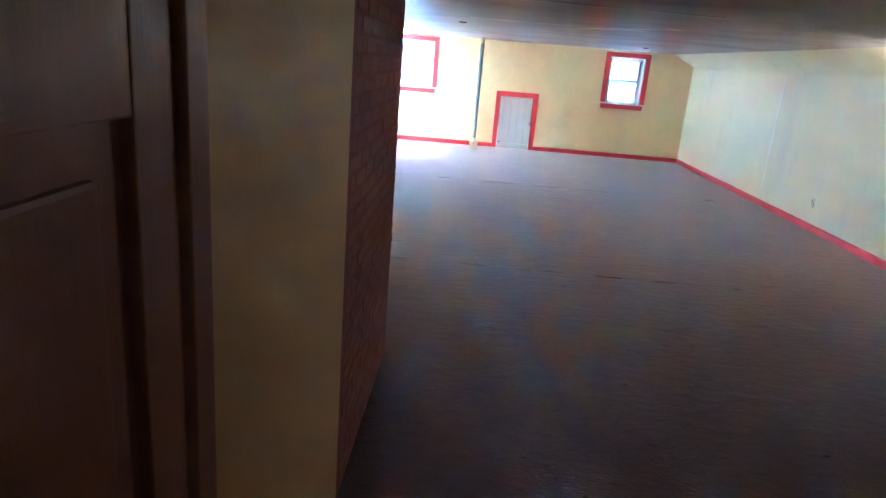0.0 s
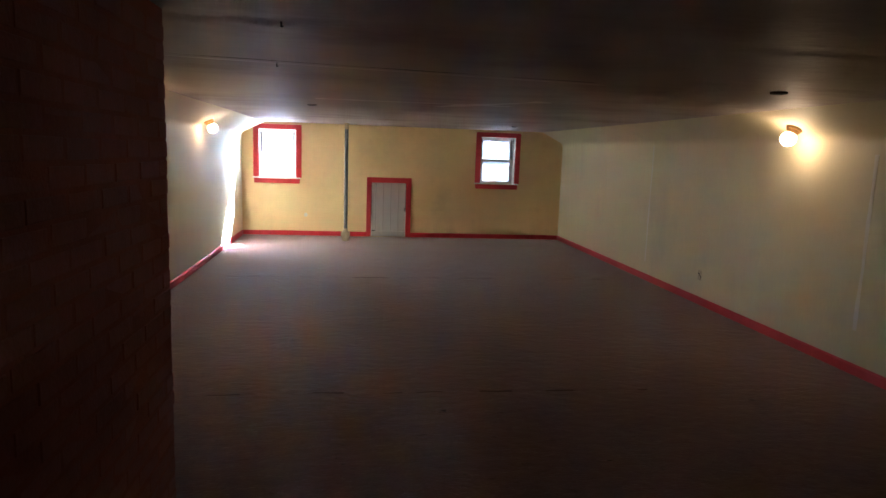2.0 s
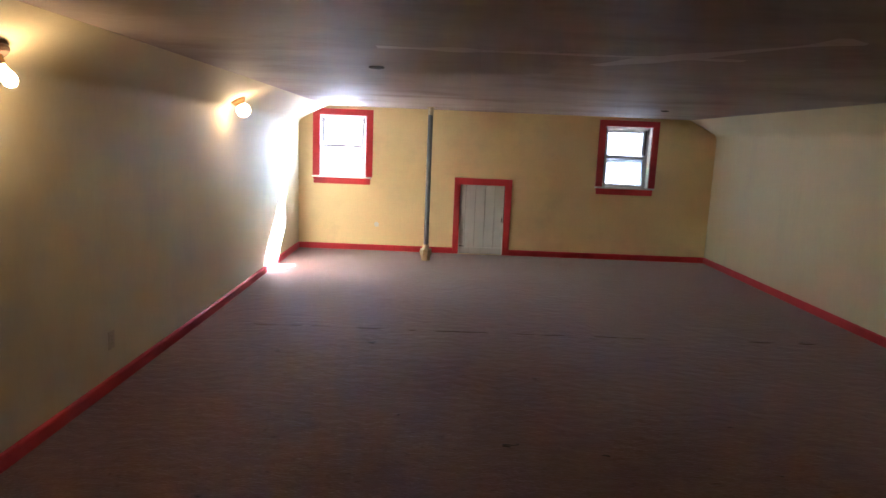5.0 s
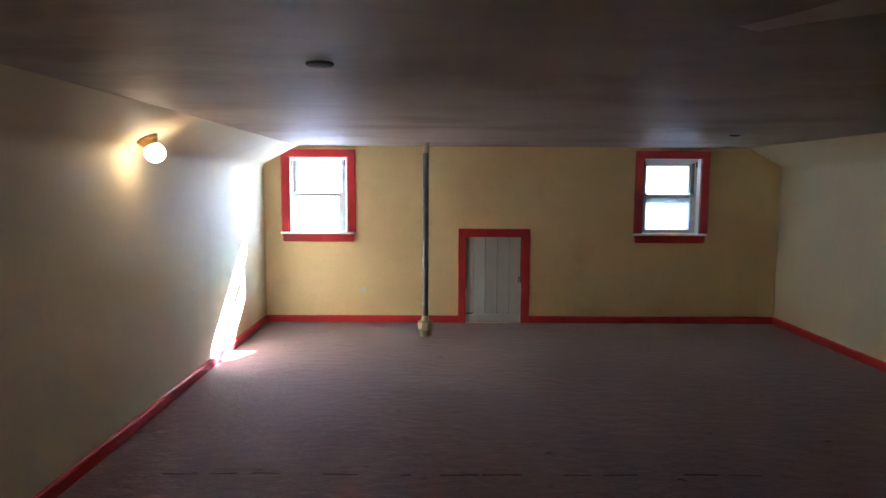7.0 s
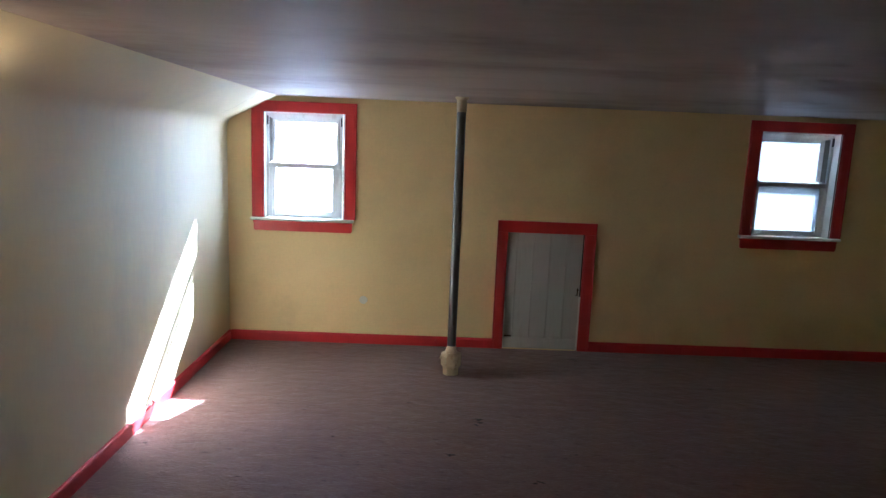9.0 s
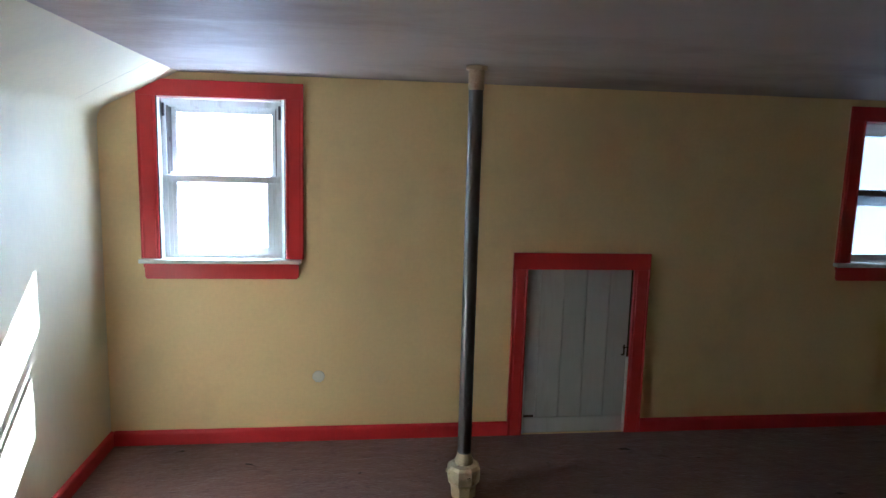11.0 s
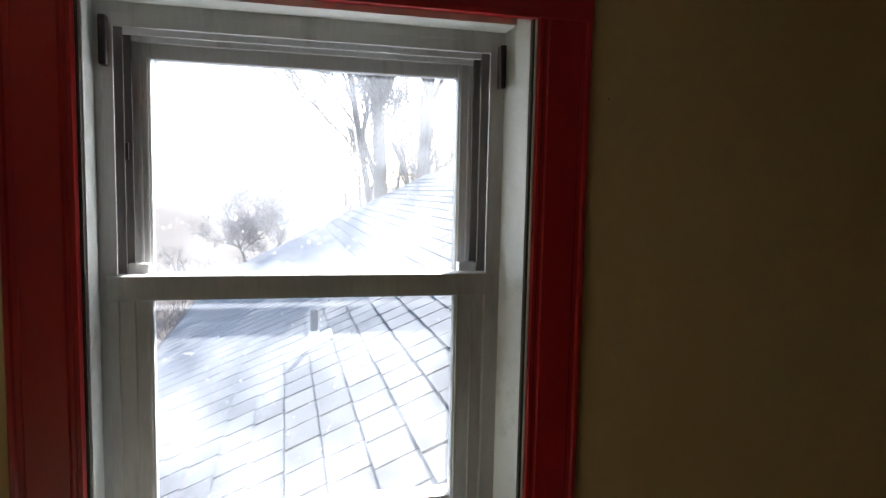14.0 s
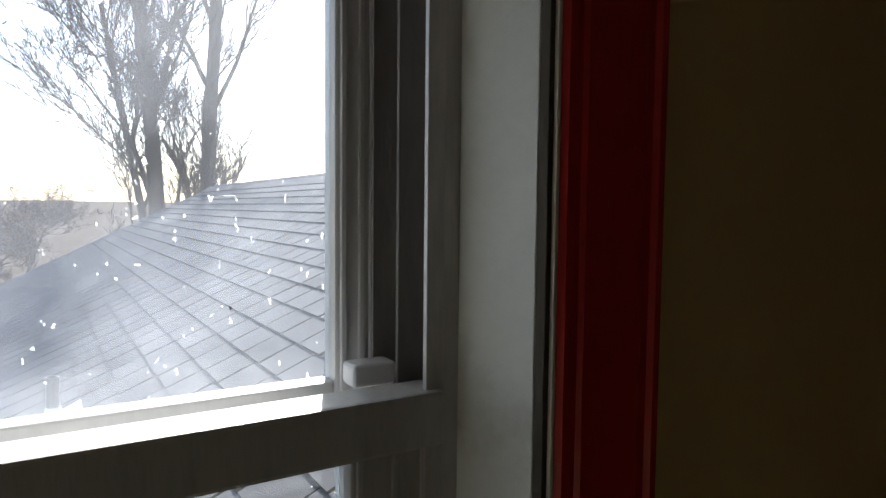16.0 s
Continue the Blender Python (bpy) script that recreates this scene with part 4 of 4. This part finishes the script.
fx, fy = 0.73, 16.22
fm = Matrix.Translation((fx, fy, rz(fx) + 0.004)) @ west_turn
vent = thing("roof_vent", fm.translation, "grey vent pipe in a white metal flashing on the roof", "vent")
bm = box(-0.08, 0.10, -0.10, 0.10, 0.001, 0.006, 0.001)
bm.transform(fm)
part("flashing", bm, FLASHING, vent, "white metal flashing plate")
smooth(part("boot", lathe([(0.050, 0.0), (0.042, 0.03), (0.026, 0.06), (0.022, 0.075)], 24, pose(fx, fy, rz(fx) - 0.01)), FLASHING, vent))
smooth(part("pipe", lathe([(0.020, 0.0), (0.020, 0.17), (0.016, 0.17), (0.016, 0.12)], 24, pose(fx, fy, rz(fx))), VENT, vent))


# ---- bare trees ----
def tube(vs, fs, pts, radii, sides):
    k0 = None
    for i, (p, r) in enumerate(zip(pts, radii)):
        d = (pts[min(i + 1, len(pts) - 1)] - pts[max(i - 1, 0)]).normalized()
        a = d.orthogonal().normalized()
        b2 = d.cross(a)
        k = len(vs)
        for s in range(sides):
            t = 2 * math.pi * s / sides
            vs.append(p + (a * math.cos(t) + b2 * math.sin(t)) * r)
        if k0 is not None:
            for s in range(sides):
                fs.append((k0 + s, k0 + (s + 1) % sides, k + (s + 1) % sides, k + s))
        k0 = k


def grow(vs, fs, vs2, fs2, start, way, length, radius, level, rnd, spread, reach=1.0, crook=1.0):
    n = 6 if level < 2 else 4
    pts, radii = [start.copy()], [radius]
    d = way.normalized()
    p = start.copy()
    for i in range(n):
        d = (d + Vector((rnd.uniform(-1, 1), rnd.uniform(-1, 1), rnd.uniform(-0.5, 0.8))) * (0.05, 0.20, 0.30, 0.36, 0.36)[level] * crook).normalized()
        p = p + d * (length / n)
        pts.append(p.copy())
        radii.append(radius * (1 - 0.62 * (i + 1) / n))
    if level < 2:
        tube(vs, fs, pts, radii, 9)
    else:
        tube(vs2, fs2, pts, radii, 5 if level == 2 else 3)
    if level >= 4:
        return
    for c in range((12, 8, 6, 5)[level]):
        f = rnd.uniform(0.15, 1.0) if level else rnd.uniform(0.20, 1.0)
        i = min(int(f * n), n - 1)
        q = pts[i].lerp(pts[i + 1], f * n - i)
        side = Vector((rnd.uniform(-1, 1), rnd.uniform(-1, 1), rnd.uniform(-0.1, 0.5)))
        w = (pts[i + 1] - pts[i]).normalized() * (1 - spread) + side.normalized() * spread * 1.25
        grow(vs, fs, vs2, fs2, q, w, length * rnd.uniform(0.42, 0.62) * (reach if level == 0 else 1.0), max(radii[i] * rnd.uniform(0.30, 0.46), 0.009), level + 1, rnd, spread, reach, crook)


def bare_tree(x, y, leaders, seed, label, spread=0.48, reach=1.0, crook=1.0):
    rnd = random.Random(seed)
    t = thing("bare_tree", (x, y, GROUND), label, "tree", "bare trees")
    vs, fs, vs2, fs2 = [], [], [], []
    for dx, dy, way, length, radius in leaders:
        base = Vector((x + dx, y + dy, GROUND - 0.1))
        tube(vs, fs, [base, base + Vector((0, 0, 0.5)), base + Vector((0, 0, 1.2))], [radius * 1.5, radius * 1.1, radius], 12)
        grow(vs, fs, vs2, fs2, base + Vector((0, 0, 1.1)), Vector(way), length, radius, 0, rnd, spread, reach, crook)
    for name, v, f, mtl in (("trunk", vs, fs, BARK), ("crown", vs2, fs2, TWIGS)):
        me = bpy.data.meshes.new(name)
        me.from_pydata(v, [], f)
        me.materials.append(mtl)
        ob = new(name, me)
        ob.parent, ob.matrix_parent_inverse = t, t.matrix_basis.inverted()
        smooth(ob, 80)
    return t


bare_tree(3.15, 27.0, [(-0.23, 0, (-0.05, 0, 1), 10.5, 0.20), (0.22, 0.1, (0.04, 0.05, 1), 11.0, 0.20), (-0.08, -0.2, (-0.20, 0.1, 1), 8.5, 0.11)], 21, "tall bare twin-trunked tree behind the wing", 0.29, 0.52)
bare_tree(-5.3, 31.4, [(-0.85, 0, (-0.03, 0, 1), 10.5, 0.30), (-0.20, 0.2, (0.01, 0, 1), 12.0, 0.36), (0.45, 0, (0.05, 0.05, 1), 9.0, 0.26)], 8, "large bare old tree with gnarled grey trunks", 0.55, 0.50, 1.7)
bare_tree(-10.5, 36.0, [(0, 0, (0.05, 0, 1), 12, 0.36)], 15, "bare grey tree further out", 0.5, 0.6, 1.5)
bare_tree(-0.9, 44.0, [(0, 0, (-0.5, 0, 1), 3.6, 0.09), (0.5, 0, (0.5, 0, 1), 3.4, 0.08)], 5, "low bare spreading tree in the grass", 0.6, 1.0, 1.5)


def brush(name, label, count, x_rng, y_rng, h_rng, seed):
    rnd = random.Random(seed)
    vs, fs = [], []
    for _ in range(count):
        y = rnd.uniform(*y_rng)
        x = rnd.uniform(*x_rng) * (y / y_rng[1]) + 1.0
        r = math.hypot(x - 2, y - 10)
        base = Vector((x, y, GROUND + (0 if r < 60 else 0.0105 * max(0, r - 60) ** 0.97) - 0.3))
        h = rnd.uniform(*h_rng)
        for _ in range(rnd.randint(7, 12)):
            d = Vector((rnd.uniform(-0.6, 0.6), rnd.uniform(-0.6, 0.6), 1))
            p1 = base + d * h * 0.5
            p2 = p1 + (d + Vector((rnd.uniform(-0.5, 0.5), rnd.uniform(-0.5, 0.5), 0))) * h * rnd.uniform(0.25, 0.5)
            tube(vs, fs, [base, p1, p2], [0.035 * h / 3, 0.02 * h / 3, 0.008], 3)
            for _ in range(4):
                q = p1.lerp(p2, rnd.uniform(0, 0.8))
                tube(vs, fs, [q, q + Vector((rnd.uniform(-1, 1), rnd.uniform(-1, 1), rnd.uniform(0.2, 1))) * h * 0.25], [0.012, 0.005], 3)
    me = bpy.data.meshes.new(name)
    me.from_pydata(vs, [], fs)
    me.materials.append(TWIGS)
    return tagged(new(name, me), label, "brush", kind="stuff")


brush("brushwood", "grey leafless brushwood in dry grass", 150, (-44, 28), (33, 62), (0.8, 2.2), 3)
brush("far_woods", "distant grey leafless wood along the horizon", 420, (-190, 150), (190, 330), (1.0, 2.2), 6)

fence = thing("field_fence", (-7, 29, GROUND), "weathered field fence with two wires", "fence")
for i in range(7):
    x = -15 + i * 2.4
    part("post", lathe([(0.07, 0.0), (0.065, 1.2), (0.0, 1.24)], 10, pose(x, 28.6 + 0.06 * i, GROUND - 0.05)), POST, fence)
for z in (0.6, 1.05):
    part("rail", box(-15, -0.6, 28.5, 28.56, GROUND + z, GROUND + z + 0.07, 0.004), POST, fence)
